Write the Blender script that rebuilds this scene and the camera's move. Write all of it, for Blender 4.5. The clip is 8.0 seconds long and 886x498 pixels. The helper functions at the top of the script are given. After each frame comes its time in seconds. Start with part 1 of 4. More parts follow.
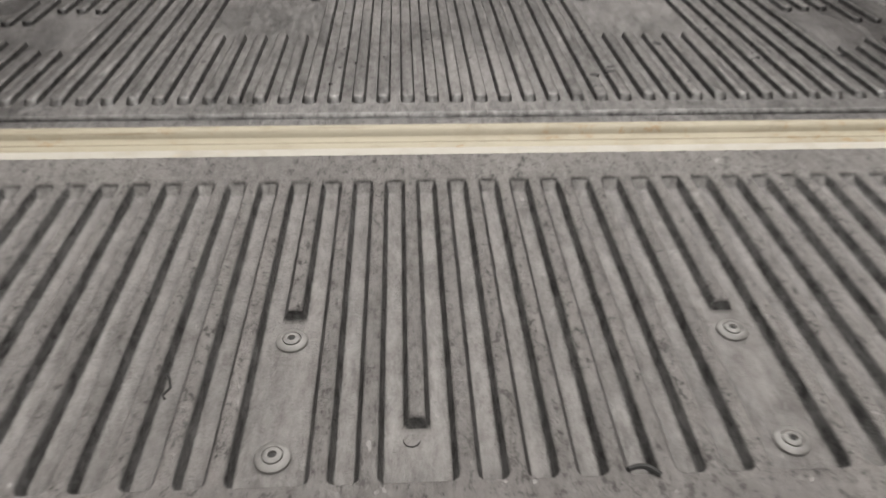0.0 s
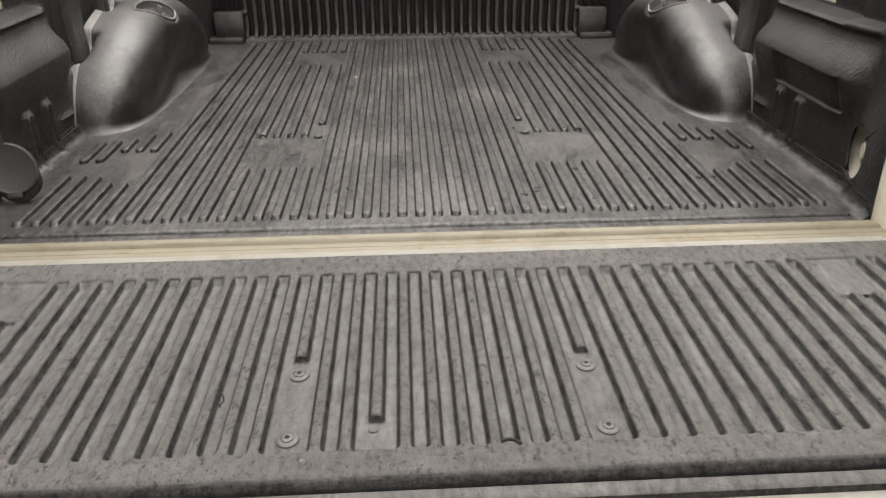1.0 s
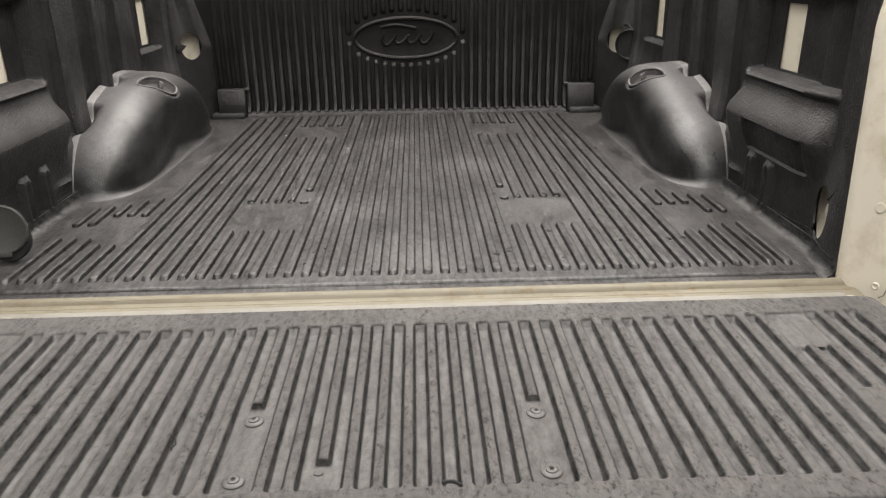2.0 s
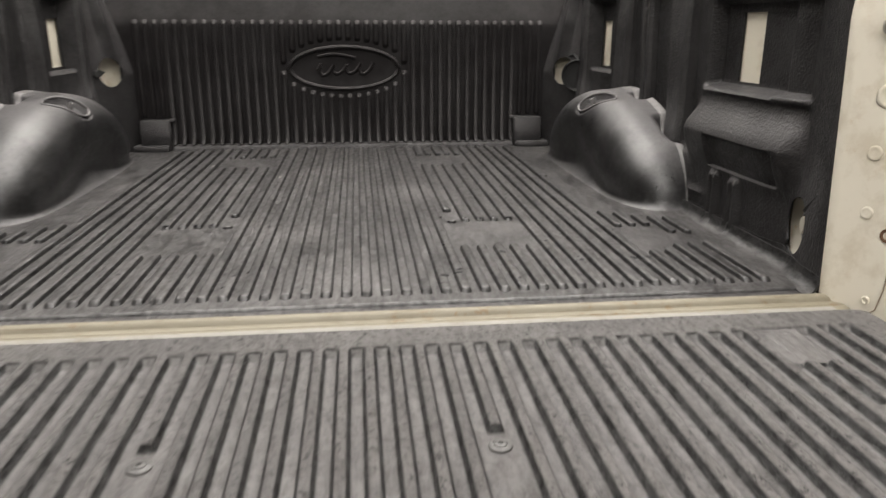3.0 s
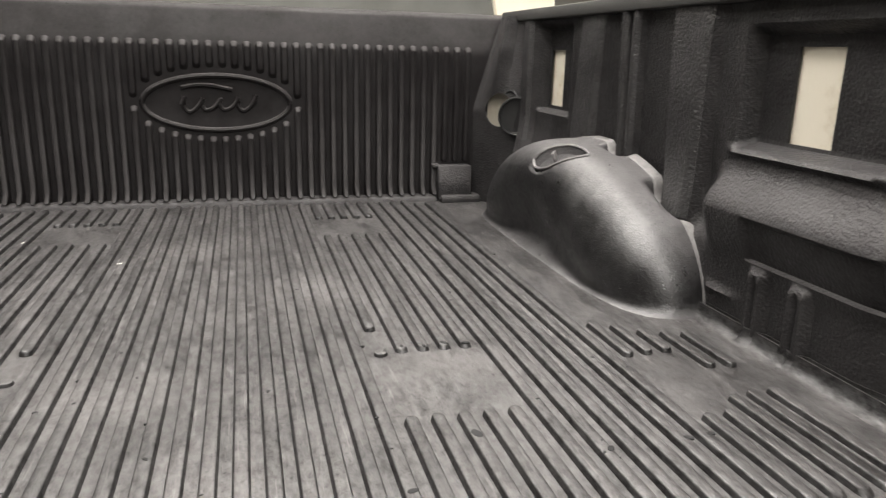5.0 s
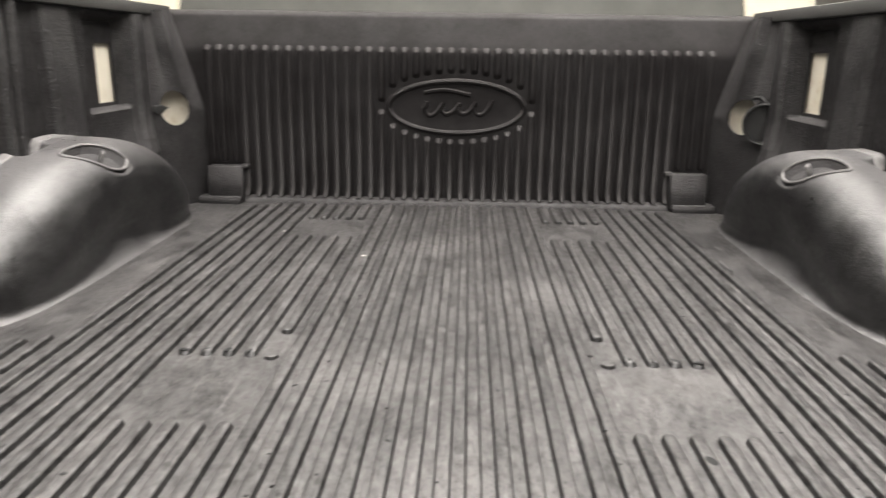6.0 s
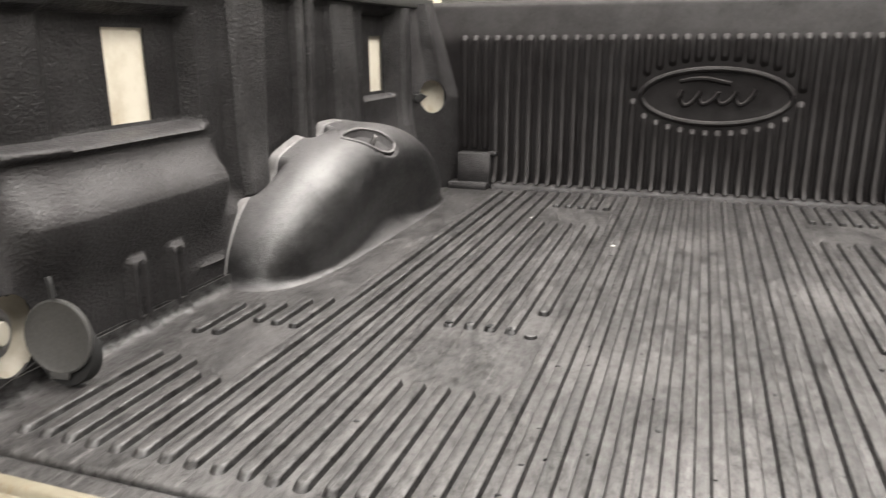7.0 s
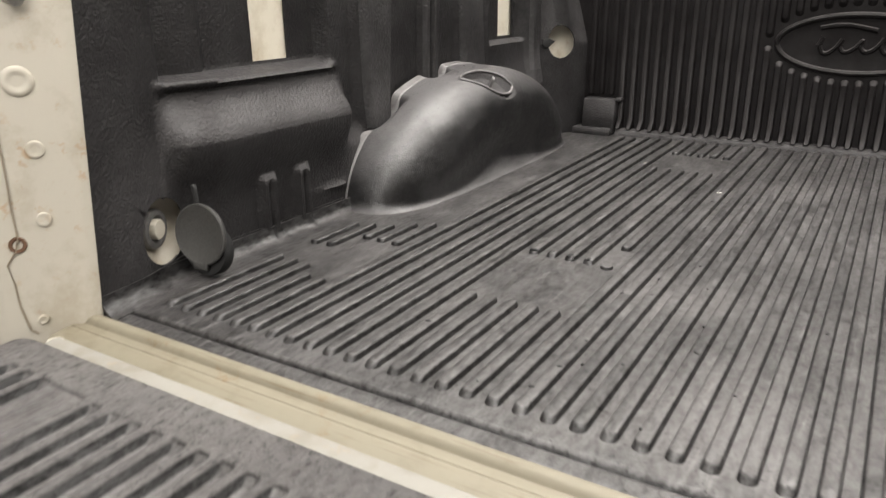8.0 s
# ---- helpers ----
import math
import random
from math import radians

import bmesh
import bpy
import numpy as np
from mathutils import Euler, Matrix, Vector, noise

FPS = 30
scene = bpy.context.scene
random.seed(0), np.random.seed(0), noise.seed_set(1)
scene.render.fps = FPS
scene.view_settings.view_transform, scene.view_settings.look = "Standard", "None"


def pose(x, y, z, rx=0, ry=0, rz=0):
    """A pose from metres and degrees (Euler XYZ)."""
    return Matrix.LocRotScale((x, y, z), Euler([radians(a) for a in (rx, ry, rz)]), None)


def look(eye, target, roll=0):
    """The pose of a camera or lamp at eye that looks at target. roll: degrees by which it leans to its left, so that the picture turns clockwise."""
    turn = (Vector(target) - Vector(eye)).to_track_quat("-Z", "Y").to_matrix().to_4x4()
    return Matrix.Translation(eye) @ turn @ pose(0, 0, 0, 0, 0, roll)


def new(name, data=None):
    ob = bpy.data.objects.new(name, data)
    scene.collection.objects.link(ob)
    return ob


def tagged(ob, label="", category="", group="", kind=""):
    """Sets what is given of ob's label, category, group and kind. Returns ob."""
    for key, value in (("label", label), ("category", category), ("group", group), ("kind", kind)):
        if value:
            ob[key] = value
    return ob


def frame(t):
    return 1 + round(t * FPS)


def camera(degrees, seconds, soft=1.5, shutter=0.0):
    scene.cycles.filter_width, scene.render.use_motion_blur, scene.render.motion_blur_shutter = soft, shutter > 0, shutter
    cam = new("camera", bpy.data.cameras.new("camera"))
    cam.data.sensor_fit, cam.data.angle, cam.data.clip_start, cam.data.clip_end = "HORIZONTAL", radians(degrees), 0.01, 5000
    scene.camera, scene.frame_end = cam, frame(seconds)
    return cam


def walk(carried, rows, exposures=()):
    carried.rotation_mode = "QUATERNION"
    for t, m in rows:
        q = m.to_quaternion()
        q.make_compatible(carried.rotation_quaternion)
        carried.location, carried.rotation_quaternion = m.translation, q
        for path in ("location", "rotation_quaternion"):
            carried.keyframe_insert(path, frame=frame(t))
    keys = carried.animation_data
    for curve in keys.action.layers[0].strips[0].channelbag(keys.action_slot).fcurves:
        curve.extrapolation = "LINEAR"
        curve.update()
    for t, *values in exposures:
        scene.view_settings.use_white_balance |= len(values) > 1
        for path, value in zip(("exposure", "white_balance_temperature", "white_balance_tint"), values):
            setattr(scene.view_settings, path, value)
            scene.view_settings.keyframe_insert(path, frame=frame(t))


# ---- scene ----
cam = camera(62.4, 8.0, soft=1.2, shutter=0.38)
PATH = [
    (0, (-0.089, -0.865, 0.409), (0.007, 0.747, -0.734), 0.85),
    (0.5, (-0.078, -1.041, 0.519), (0.029, 0.663, -0.523), 0.46),
    (1, (-0.041, -1.178, 0.572), (0.053, 0.601, -0.353), -0.27),
    (1.5, (0.022, -1.233, 0.585), (0.09, 0.594, -0.243), -0.67),
    (1.7, (0.033, -1.237, 0.579), (0.09, 0.608, -0.207), -0.74),
    (2.8, (0.044, -1.133, 0.438), (0.191, 0.762, -0.166), -0.33),
    (3, (0.046, -1.086, 0.422), (0.263, 0.806, -0.151), 0.13),
    (3.5, (0.003, -0.824, 0.428), (0.446, 1.057, -0.113), 0.75),
    (4, (-0.027, -0.564, 0.428), (0.592, 1.266, -0.082), 1.15),
    (4.2, (-0.018, -0.524, 0.424), (0.637, 1.294, -0.084), 1.35),
    (5.3, (0.084, -0.46, 0.439), (0.456, 1.435, -0.082), 1.4),
    (5.5, (0.073, -0.458, 0.44), (0.328, 1.456, -0.081), 1.2),
    (6, (0.037, -0.47, 0.445), (-0.025, 1.459, -0.08), 0.8),
    (6.5, (-0.005, -0.486, 0.44), (-0.357, 1.41, -0.089), 0.4),
    (7, (-0.035, -0.493, 0.433), (-0.667, 1.324, -0.111), -0.3),
    (7.5, (-0.017, -0.51, 0.43), (-0.857, 1.205, -0.166), -0.4),
    (8, (0.111, -0.56, 0.431), (-0.879, 1.043, -0.238), -0.6),
]
EXPOSURES = [(0, -0.79), (1.0, -0.82), (1.5, -0.82), (3.0, -0.85), (3.5, -0.92), (4.2, -0.62), (5.5, -0.25), (7.0, -0.18), (7.5, -0.29), (8.0, -0.59)]
walk(cam, [(t, look(eye, target, roll)) for t, eye, target, roll in PATH], EXPOSURES)

# ---- light: an indoor workshop lit by unseen ceiling lights ----
world = bpy.data.worlds.new("workshop_air")
world.use_nodes = True
world.node_tree.nodes["Background"].inputs[0].default_value = (0.9, 0.95, 1.0, 1)
world.node_tree.nodes["Background"].inputs[1].default_value = 0.012
scene.world = world
GROUND = -0.86       # the workshop floor below the bed floor
CEILING = 2.45
# x, y, width, length and power of the ceiling lights; the rear four are added fill
LAMPS = [(-1.5, 1.25, 0.60, 3.7, 26.0), (-0.5, 1.25, 0.60, 3.7, 60.0), (0.5, 1.25, 0.60, 3.7, 80.0), (1.5, 1.25, 0.60, 3.7, 74.0), (-0.45, -1.9, 0.70, 1.4, 32.0), (0.45, -1.9, 0.70, 1.4, 60.0), (-0.5, -4.6, 0.60, 2.2, 80.0), (0.5, -4.6, 0.60, 2.2, 120.0)]


# ---- materials ----
def material(name):
    m = bpy.data.materials.new(name)
    m.use_nodes = True
    nt = m.node_tree
    return m, nt, nt.nodes["Principled BSDF"]


def link(nt, a, b):
    nt.links.new(a, b)


def noise_node(nt, vec, scale, detail=4.0, rough=0.55, stretch=None):
    n = nt.nodes.new("ShaderNodeTexNoise")
    n.inputs["Scale"].default_value = scale
    n.inputs["Detail"].default_value = detail
    n.inputs["Roughness"].default_value = rough
    if stretch:
        mp = nt.nodes.new("ShaderNodeMapping")
        mp.inputs["Scale"].default_value = stretch
        link(nt, vec, mp.inputs["Vector"])
        vec = mp.outputs["Vector"]
    link(nt, vec, n.inputs["Vector"])
    return n.outputs["Fac"]


def ramp(nt, fac, stops):
    r = nt.nodes.new("ShaderNodeValToRGB")
    els = r.color_ramp.elements
    while len(els) < len(stops):
        els.new(0.5)
    for e, (p, c) in zip(els, stops):
        e.position = p
        e.color = (c, c, c, 1) if isinstance(c, (int, float)) else (*c, 1)
    link(nt, fac, r.inputs["Fac"])
    return r.outputs["Color"]


def mix(nt, fac, a, b, kind="MIX"):
    n = nt.nodes.new("ShaderNodeMix")
    n.data_type = "RGBA"
    n.blend_type = kind
    for sock, val in ((n.inputs[0], fac), (n.inputs[6], a), (n.inputs[7], b)):
        if isinstance(val, (int, float)):
            sock.default_value = val
        elif isinstance(val, tuple):
            sock.default_value = (*val, 1)
        else:
            link(nt, val, sock)
    return n.outputs[2]


def bump(nt, bsdf, height, strength, distance, prev=None):
    b = nt.nodes.new("ShaderNodeBump")
    b.inputs["Strength"].default_value = strength
    b.inputs["Distance"].default_value = distance
    link(nt, height, b.inputs["Height"])
    if prev:
        link(nt, prev, b.inputs["Normal"])
    link(nt, b.outputs["Normal"], bsdf.inputs["Normal"])
    return b.outputs["Normal"]


def place_of(nt):
    return nt.nodes.new("ShaderNodeNewGeometry").outputs["Position"]


def plastic(name, dark, dusty_lit, amount, roughness, grain=900.0, grain_depth=0.0006, streak=True, relief=0.35, spots=0.66, lumps=0.40, upright=0.05, smears_and_light=(), worn_above=None, gloss=(0.15, 1.0), rest=0.10, ior=1.5, under=None):
    """Moulded black polyethylene with pebbled grain, scuffs (streak) and dust; overhead light is painted in too, paler
    on level faces, darker on steep ones.
    """
    m, nt, b = material(name)
    pos = place_of(nt)
    cloud = noise_node(nt, pos, 6.5, 6.0, 0.65)
    fleck = noise_node(nt, pos, 75.0, 5.0, 0.7, (1.0, 0.30, 1.0) if streak else None)
    dust_and_light = mix(nt, 0.45, ramp(nt, cloud, [(0.20, 0.12), (0.82, 0.88)] if streak and worn_above is None else [(0.35, 0.0), (0.68, 1.0)]), ramp(nt, fleck, [(0.36, 0.0), (0.66, 1.0)]))
    if streak:
        own = nt.nodes.new("ShaderNodeCombineXYZ")          # every rib is scuffed in its own places
        shifted = nt.nodes.new("ShaderNodeMath")
        shifted.operation = "MULTIPLY"
        link(nt, nt.nodes.new("ShaderNodeObjectInfo").outputs["Random"], shifted.inputs[0])
        shifted.inputs[1].default_value = 17.0
        link(nt, shifted.outputs[0], own.inputs["X"])
        moved = nt.nodes.new("ShaderNodeVectorMath")
        link(nt, pos, moved.inputs[0])
        link(nt, own.outputs[0], moved.inputs[1])
        lane = noise_node(nt, moved.outputs[0], 24.0, 5.0, 0.65, (0.5, 0.24, 1.0))
        dust_and_light = mix(nt, 0.50, dust_and_light, ramp(nt, lane, [(0.40, 0.0), (0.62, 1.0)]))
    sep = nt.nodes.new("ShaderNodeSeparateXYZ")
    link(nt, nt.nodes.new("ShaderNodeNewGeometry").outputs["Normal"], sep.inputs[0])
    # Face direction paints the light: level faces pale, steep and downturned ones dark.
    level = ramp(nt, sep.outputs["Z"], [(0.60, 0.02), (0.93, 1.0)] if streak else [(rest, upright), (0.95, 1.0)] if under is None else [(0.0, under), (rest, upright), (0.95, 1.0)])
    dust_and_light = mix(nt, 1.0, mix(nt, 0.88 if streak else 0.55, (1.0, 1.0, 1.0), dust_and_light), level, "MULTIPLY")
    dust_and_light = mix(nt, 1.0, dust_and_light, (amount, amount, amount), "MULTIPLY")
    if streak:
        tone_of = nt.nodes.new("ShaderNodeObjectInfo").outputs["Random"]
        dust_and_light = mix(nt, 1.0, dust_and_light, ramp(nt, tone_of, [(0.0, 0.60), (1.0, 1.0)]), "MULTIPLY")
    for sx, sy, sr, tone in smears_and_light:          # rubbed pale and dark patches, some painting sheen and the housing's reflection
        far = nt.nodes.new("ShaderNodeVectorMath")
        far.operation = "DISTANCE"
        link(nt, pos, far.inputs[0])
        far.inputs[1].default_value = (sx, sy, 0)
        ragged = nt.nodes.new("ShaderNodeMath")
        ragged.operation = "MULTIPLY_ADD"
        link(nt, noise_node(nt, pos, 17.0, 5.0, 0.65), ragged.inputs[0])
        ragged.inputs[1].default_value = 1.6 * sr
        link(nt, far.outputs["Value"], ragged.inputs[2])
        spread = ramp(nt, ragged.outputs[0], [(sr * 1.0, 0.45), (sr * 1.75, 0.0)])
        dust_and_light = mix(nt, spread, dust_and_light, mix(nt, 1.0, level, (tone, tone, tone), "MULTIPLY"))
    col = mix(nt, dust_and_light, dark, dusty_lit)
    if streak:
        scuff = noise_node(nt, pos, 150.0, 4.0, 0.75, (1.0, 0.05, 1.0))
        pale = tuple(min(1.0, c * 1.6) for c in dusty_lit)
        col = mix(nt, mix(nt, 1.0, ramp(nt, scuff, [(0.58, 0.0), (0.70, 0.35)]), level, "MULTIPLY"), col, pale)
    spot = noise_node(nt, pos, 170.0, 3.0, 0.6)
    col = mix(nt, ramp(nt, spot, [(spots, 0.0), (spots + 0.07, 0.75)]), col, tuple(c * 0.5 for c in dark))
    link(nt, col, b.inputs["Base Color"])
    link(nt, ramp(nt, mix(nt, 0.85 if streak else 0.5, cloud, fleck), [(0.36, roughness - 0.08), (0.64, roughness + 0.22)]), b.inputs["Roughness"])
    patch = mix(nt, 0.78 if streak else 0.25, noise_node(nt, pos, 9.0, 4.0, 0.6), noise_node(nt, pos, 110.0, 4.0, 0.7, (1.0, 0.4, 1.0)))
    link(nt, ramp(nt, patch, [(0.38, gloss[0]), (0.60, gloss[1])]), b.inputs["Specular IOR Level"])
    g = noise_node(nt, pos, grain, 2.0, 0.5)
    n1 = bump(nt, b, g, relief, grain_depth)
    wob = noise_node(nt, pos, 46.0, 6.0, 0.65)
    n2 = bump(nt, b, wob, lumps, 0.0025, n1)
    if streak:
        crinkle = noise_node(nt, pos, 150.0, 6.0, 0.75, (1.0, 0.55, 1.0))
        if worn_above is not None:       # only the proud bars are chewed up by cargo
            high = nt.nodes.new("ShaderNodeSeparateXYZ")
            link(nt, nt.nodes.new("ShaderNodeTexCoord").outputs["Object"], high.inputs[0])
            rise = nt.nodes.new("ShaderNodeMapRange")
            rise.inputs["From Min"].default_value = worn_above - 0.002
            rise.inputs["From Max"].default_value = worn_above
            rise.inputs["To Min"].default_value = 0.30
            link(nt, high.outputs["Z"], rise.inputs["Value"])
            where = ramp(nt, noise_node(nt, pos, 5.0, 3.0), [(0.38, 0.35), (0.60, 1.0)])
            crinkle = mix(nt, 1.0, mix(nt, 1.0, ramp(nt, crinkle, [(0.34, 0.0), (0.62, 1.0)]), rise.outputs["Result"], "MULTIPLY"), where, "MULTIPLY")
        bump(nt, b, crinkle, lumps, 0.0045 if worn_above is not None else 0.0030, n2)
        if worn_above is not None:
            torn = ramp(nt, noise_node(nt, pos, 150.0, 6.0, 0.8, (1.0, 0.6, 1.0)), [(0.39, 0.0), (0.46, 0.8), (0.60, 1.0)])
            torn = mix(nt, 1.0, mix(nt, 1.0, torn, rise.outputs["Result"], "MULTIPLY"), where, "MULTIPLY")
            worn = mix(nt, torn, tuple(c * 0.10 for c in dusty_lit), tuple(min(1.0, c * 1.30) for c in dusty_lit))
            bare = mix(nt, ramp(nt, fleck, [(0.34, 0.0), (0.66, 1.0)]), tuple(c * 0.40 for c in dusty_lit), tuple(c * 0.76 for c in dusty_lit))
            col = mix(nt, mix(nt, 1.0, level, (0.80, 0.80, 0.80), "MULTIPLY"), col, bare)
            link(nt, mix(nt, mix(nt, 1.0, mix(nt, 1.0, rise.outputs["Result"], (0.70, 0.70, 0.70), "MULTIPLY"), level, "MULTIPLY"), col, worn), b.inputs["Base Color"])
    b.inputs["IOR"].default_value = ior
    return m


def painted(name, base, stain, stain_amount, roughness=0.35, lined=False):
    m, nt, b = material(name)
    pos = place_of(nt)
    broad = noise_node(nt, pos, 7.0, 5.0, 0.6)
    fine = noise_node(nt, pos, 45.0, 5.0, 0.7)
    col = mix(nt, ramp(nt, broad, [(0.35, 0.0), (0.75, 0.5)]), base, tuple(c * 0.90 for c in base))
    f = mix(nt, 1.0, ramp(nt, broad, [(0.48, 0.0), (0.62, 1.0)]), ramp(nt, fine, [(0.56, 0.0), (0.66, stain_amount)]), "MULTIPLY")
    col = mix(nt, f, col, stain)
    grime = noise_node(nt, pos, 14.0, 5.0, 0.65)
    col = mix(nt, ramp(nt, grime, [(0.50, 0.0), (0.66, 0.40)]), col, tuple(c * k for c, k in zip(base, (0.62, 0.56, 0.46))))
    if lined:
        run = noise_node(nt, pos, 260.0, 3.0, 0.6, (0.03, 1.0, 1.0))
        col = mix(nt, ramp(nt, run, [(0.60, 0.0), (0.70, 0.40)]), col, tuple(c * 0.5 for c in stain))
    link(nt, col, b.inputs["Base Color"])
    link(nt, ramp(nt, fine, [(0.3, roughness - 0.05), (0.7, roughness + 0.15)]), b.inputs["Roughness"])
    bump(nt, b, noise_node(nt, pos, 260.0, 2.0), 0.12, 0.0006)
    return m


def plain(name, base, roughness, metal=0.0, grain=120.0, vary=0.25):
    m, nt, b = material(name)
    pos = place_of(nt)
    n = noise_node(nt, pos, grain, 4.0, 0.6)
    link(nt, mix(nt, ramp(nt, n, [(0.3, 0.0), (0.7, 1.0)]), tuple(c * (1 - vary) for c in base), tuple(min(1, c * (1 + vary)) for c in base)), b.inputs["Base Color"])
    b.inputs["Roughness"].default_value = roughness
    b.inputs["Metallic"].default_value = metal
    bump(nt, b, n, 0.15, 0.0008)
    return m


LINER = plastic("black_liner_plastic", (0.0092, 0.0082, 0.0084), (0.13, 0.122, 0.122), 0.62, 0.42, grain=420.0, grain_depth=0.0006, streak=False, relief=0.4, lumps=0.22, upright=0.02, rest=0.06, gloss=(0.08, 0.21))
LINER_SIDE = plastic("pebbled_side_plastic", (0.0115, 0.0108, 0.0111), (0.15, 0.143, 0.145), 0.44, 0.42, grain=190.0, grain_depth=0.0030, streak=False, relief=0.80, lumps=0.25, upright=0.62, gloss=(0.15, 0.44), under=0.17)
# Grained side plastic toned paler, so that the columns look lit.
LINER_GRAIN_LIT = plastic("lit_grained_side_plastic", (0.0155, 0.0146, 0.0150), (0.15, 0.143, 0.145), 0.72, 0.42, grain=170.0, grain_depth=0.0032, streak=False, relief=0.85, lumps=0.20, upright=0.40, gloss=(0.35, 0.85), under=0.08)
# The strong tone on upturned faces paints the broad highlight of the housing's crown.
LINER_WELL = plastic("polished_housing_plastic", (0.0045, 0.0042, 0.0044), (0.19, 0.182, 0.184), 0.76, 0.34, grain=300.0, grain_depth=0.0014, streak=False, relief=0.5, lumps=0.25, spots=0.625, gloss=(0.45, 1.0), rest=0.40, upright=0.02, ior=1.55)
# Paler plastic for the arch lips and the rims and webs of the openings.
EDGE_PLASTIC = plastic("pale_edge_plastic", (0.020, 0.0190, 0.0192), (0.36, 0.345, 0.342), 0.80, 0.42, grain=300.0, grain_depth=0.0008, streak=False, relief=0.4, lumps=0.30, upright=0.32, rest=0.05, gloss=(0.2, 0.6))
# Last three smears paint the right housing's dark reflection; the two before, central sheen.
LINER_FLOOR = plastic("worn_floor_plastic", (0.0085, 0.0080, 0.0081), (0.165, 0.157, 0.155), 0.56, 0.36, spots=0.615, lumps=0.26, smears_and_light=((0.36, 0.49, 0.10, 0.95), (0.20, 0.86, 0.13, 0.80), (-0.06, 1.18, 0.12, 0.70), (0.10, 0.62, 0.11, 0.05), (0.45, 0.70, 0.10, 0.08), (-0.46, 0.66, 0.12, 0.08), (0.02, 0.16, 0.16, 0.90), (-0.12, 0.48, 0.12, 0.85), (0.63, 1.28, 0.15, 0.06), (0.62, 1.02, 0.12, 0.08), (0.50, 0.95, 0.09, 0.12)))
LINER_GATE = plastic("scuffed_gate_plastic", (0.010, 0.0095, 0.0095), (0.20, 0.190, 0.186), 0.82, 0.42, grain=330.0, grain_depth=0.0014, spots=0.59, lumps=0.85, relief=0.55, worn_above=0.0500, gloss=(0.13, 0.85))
CREAM = painted("cream_body_paint", (0.72, 0.67, 0.56), (0.45, 0.27, 0.11), 0.45)
CREAM_SILL = painted("stained_sill_paint", (0.208, 0.187, 0.138), (0.17, 0.088, 0.024), 0.85, 0.5, lined=True)
CREAM_POST = painted("weathered_post_paint", (0.58, 0.542, 0.457), (0.40, 0.24, 0.10), 0.4, 0.45)
# The post paint with more stain, darkened for the left post's weaker light.
CREAM_POST_DIM = painted("dimmed_post_paint", (0.45, 0.42, 0.354), (0.34, 0.19, 0.07), 0.6, 0.5)
RUST = plain("brown_rust", (0.10, 0.052, 0.028), 0.85)
SEALER = plain("brown_seam_sealer", (0.22, 0.18, 0.13), 0.7)
CREAM_GATE = painted("chalky_gate_paint", (0.255, 0.244, 0.218), (0.45, 0.30, 0.14), 0.3, 0.62)
RUBBER = plain("black_rubber", (0.012, 0.012, 0.012), 0.6)
CAP = plain("grey_black_cap_plastic", (0.05, 0.049, 0.047), 0.5, grain=260.0)
STEEL = plain("zinc_steel", (0.45, 0.44, 0.42), 0.38, 1.0)
WASHER = plain("grey_plastic_washer", (0.10, 0.097, 0.094), 0.42)
DARK = plain("black_matt", (0.008, 0.008, 0.008), 0.8)
DEBRIS = plain("pale_scrap", (0.7, 0.69, 0.65), 0.7)
CONCRETE = plain("workshop_concrete", (0.22, 0.215, 0.205), 0.75, grain=9.0)
ROOM_PAINT = plain("workshop_wall_paint", (0.24, 0.23, 0.21), 0.7, grain=4.0, vary=0.08)
EAST_PAINT = plain("workshop_white_paint", (0.47, 0.458, 0.43), 0.7, grain=4.0, vary=0.06)
CEIL_PAINT = plain("workshop_ceiling_paint", (0.14, 0.14, 0.135), 0.8, grain=4.0, vary=0.06)
RED_LENS = plain("red_lamp_lens", (0.30, 0.01, 0.012), 0.15)
GLASS_DARK = plain("tinted_glass", (0.12, 0.121, 0.115), 0.22, grain=6.0, vary=0.12)
lamp_mat, lnt, lb = material("strip_light_diffuser")
lb.inputs["Emission Color"].default_value = (1.0, 0.96, 0.9, 1)
lb.inputs["Emission Strength"].default_value = 6.0


# ---- mesh helpers ----
def finish(bm, name, mat, smooth=True, angle=40):
    me = bpy.data.meshes.new(name)
    bmesh.ops.recalc_face_normals(bm, faces=bm.faces)
    bm.to_mesh(me)
    bm.free()
    me.materials.append(mat)
    if smooth:
        me.shade_smooth()
        me.set_sharp_from_angle(angle=radians(angle))
    return me


def part(name, bm, mat, parent, label="", smooth=True, angle=40):
    ob = new(name, finish(bm, name, mat, smooth, angle))
    ob.parent = parent
    if label:
        tagged(ob, label)
    return ob


def thing(name, label, category, at=(0, 0, 0), group="", kind=""):
    ob = new(name)
    ob.location = at
    ob.empty_display_size = 0.05
    return tagged(ob, label, category, group, kind)


def box(bm, x0, x1, y0, y1, z0, z1, bevel=0.0, seg=2):
    m = Matrix.LocRotScale(((x0 + x1) / 2, (y0 + y1) / 2, (z0 + z1) / 2), None, (abs(x1 - x0), abs(y1 - y0), abs(z1 - z0)))
    g = bmesh.ops.create_cube(bm, size=1.0, matrix=m)
    if bevel:
        es = list({e for v in g["verts"] for e in v.link_edges})
        bmesh.ops.bevel(bm, geom=es, offset=bevel, segments=seg, profile=0.5, affect="EDGES")
    return bm


def boxed(*a, **k):
    return box(bmesh.new(), *a, **k)


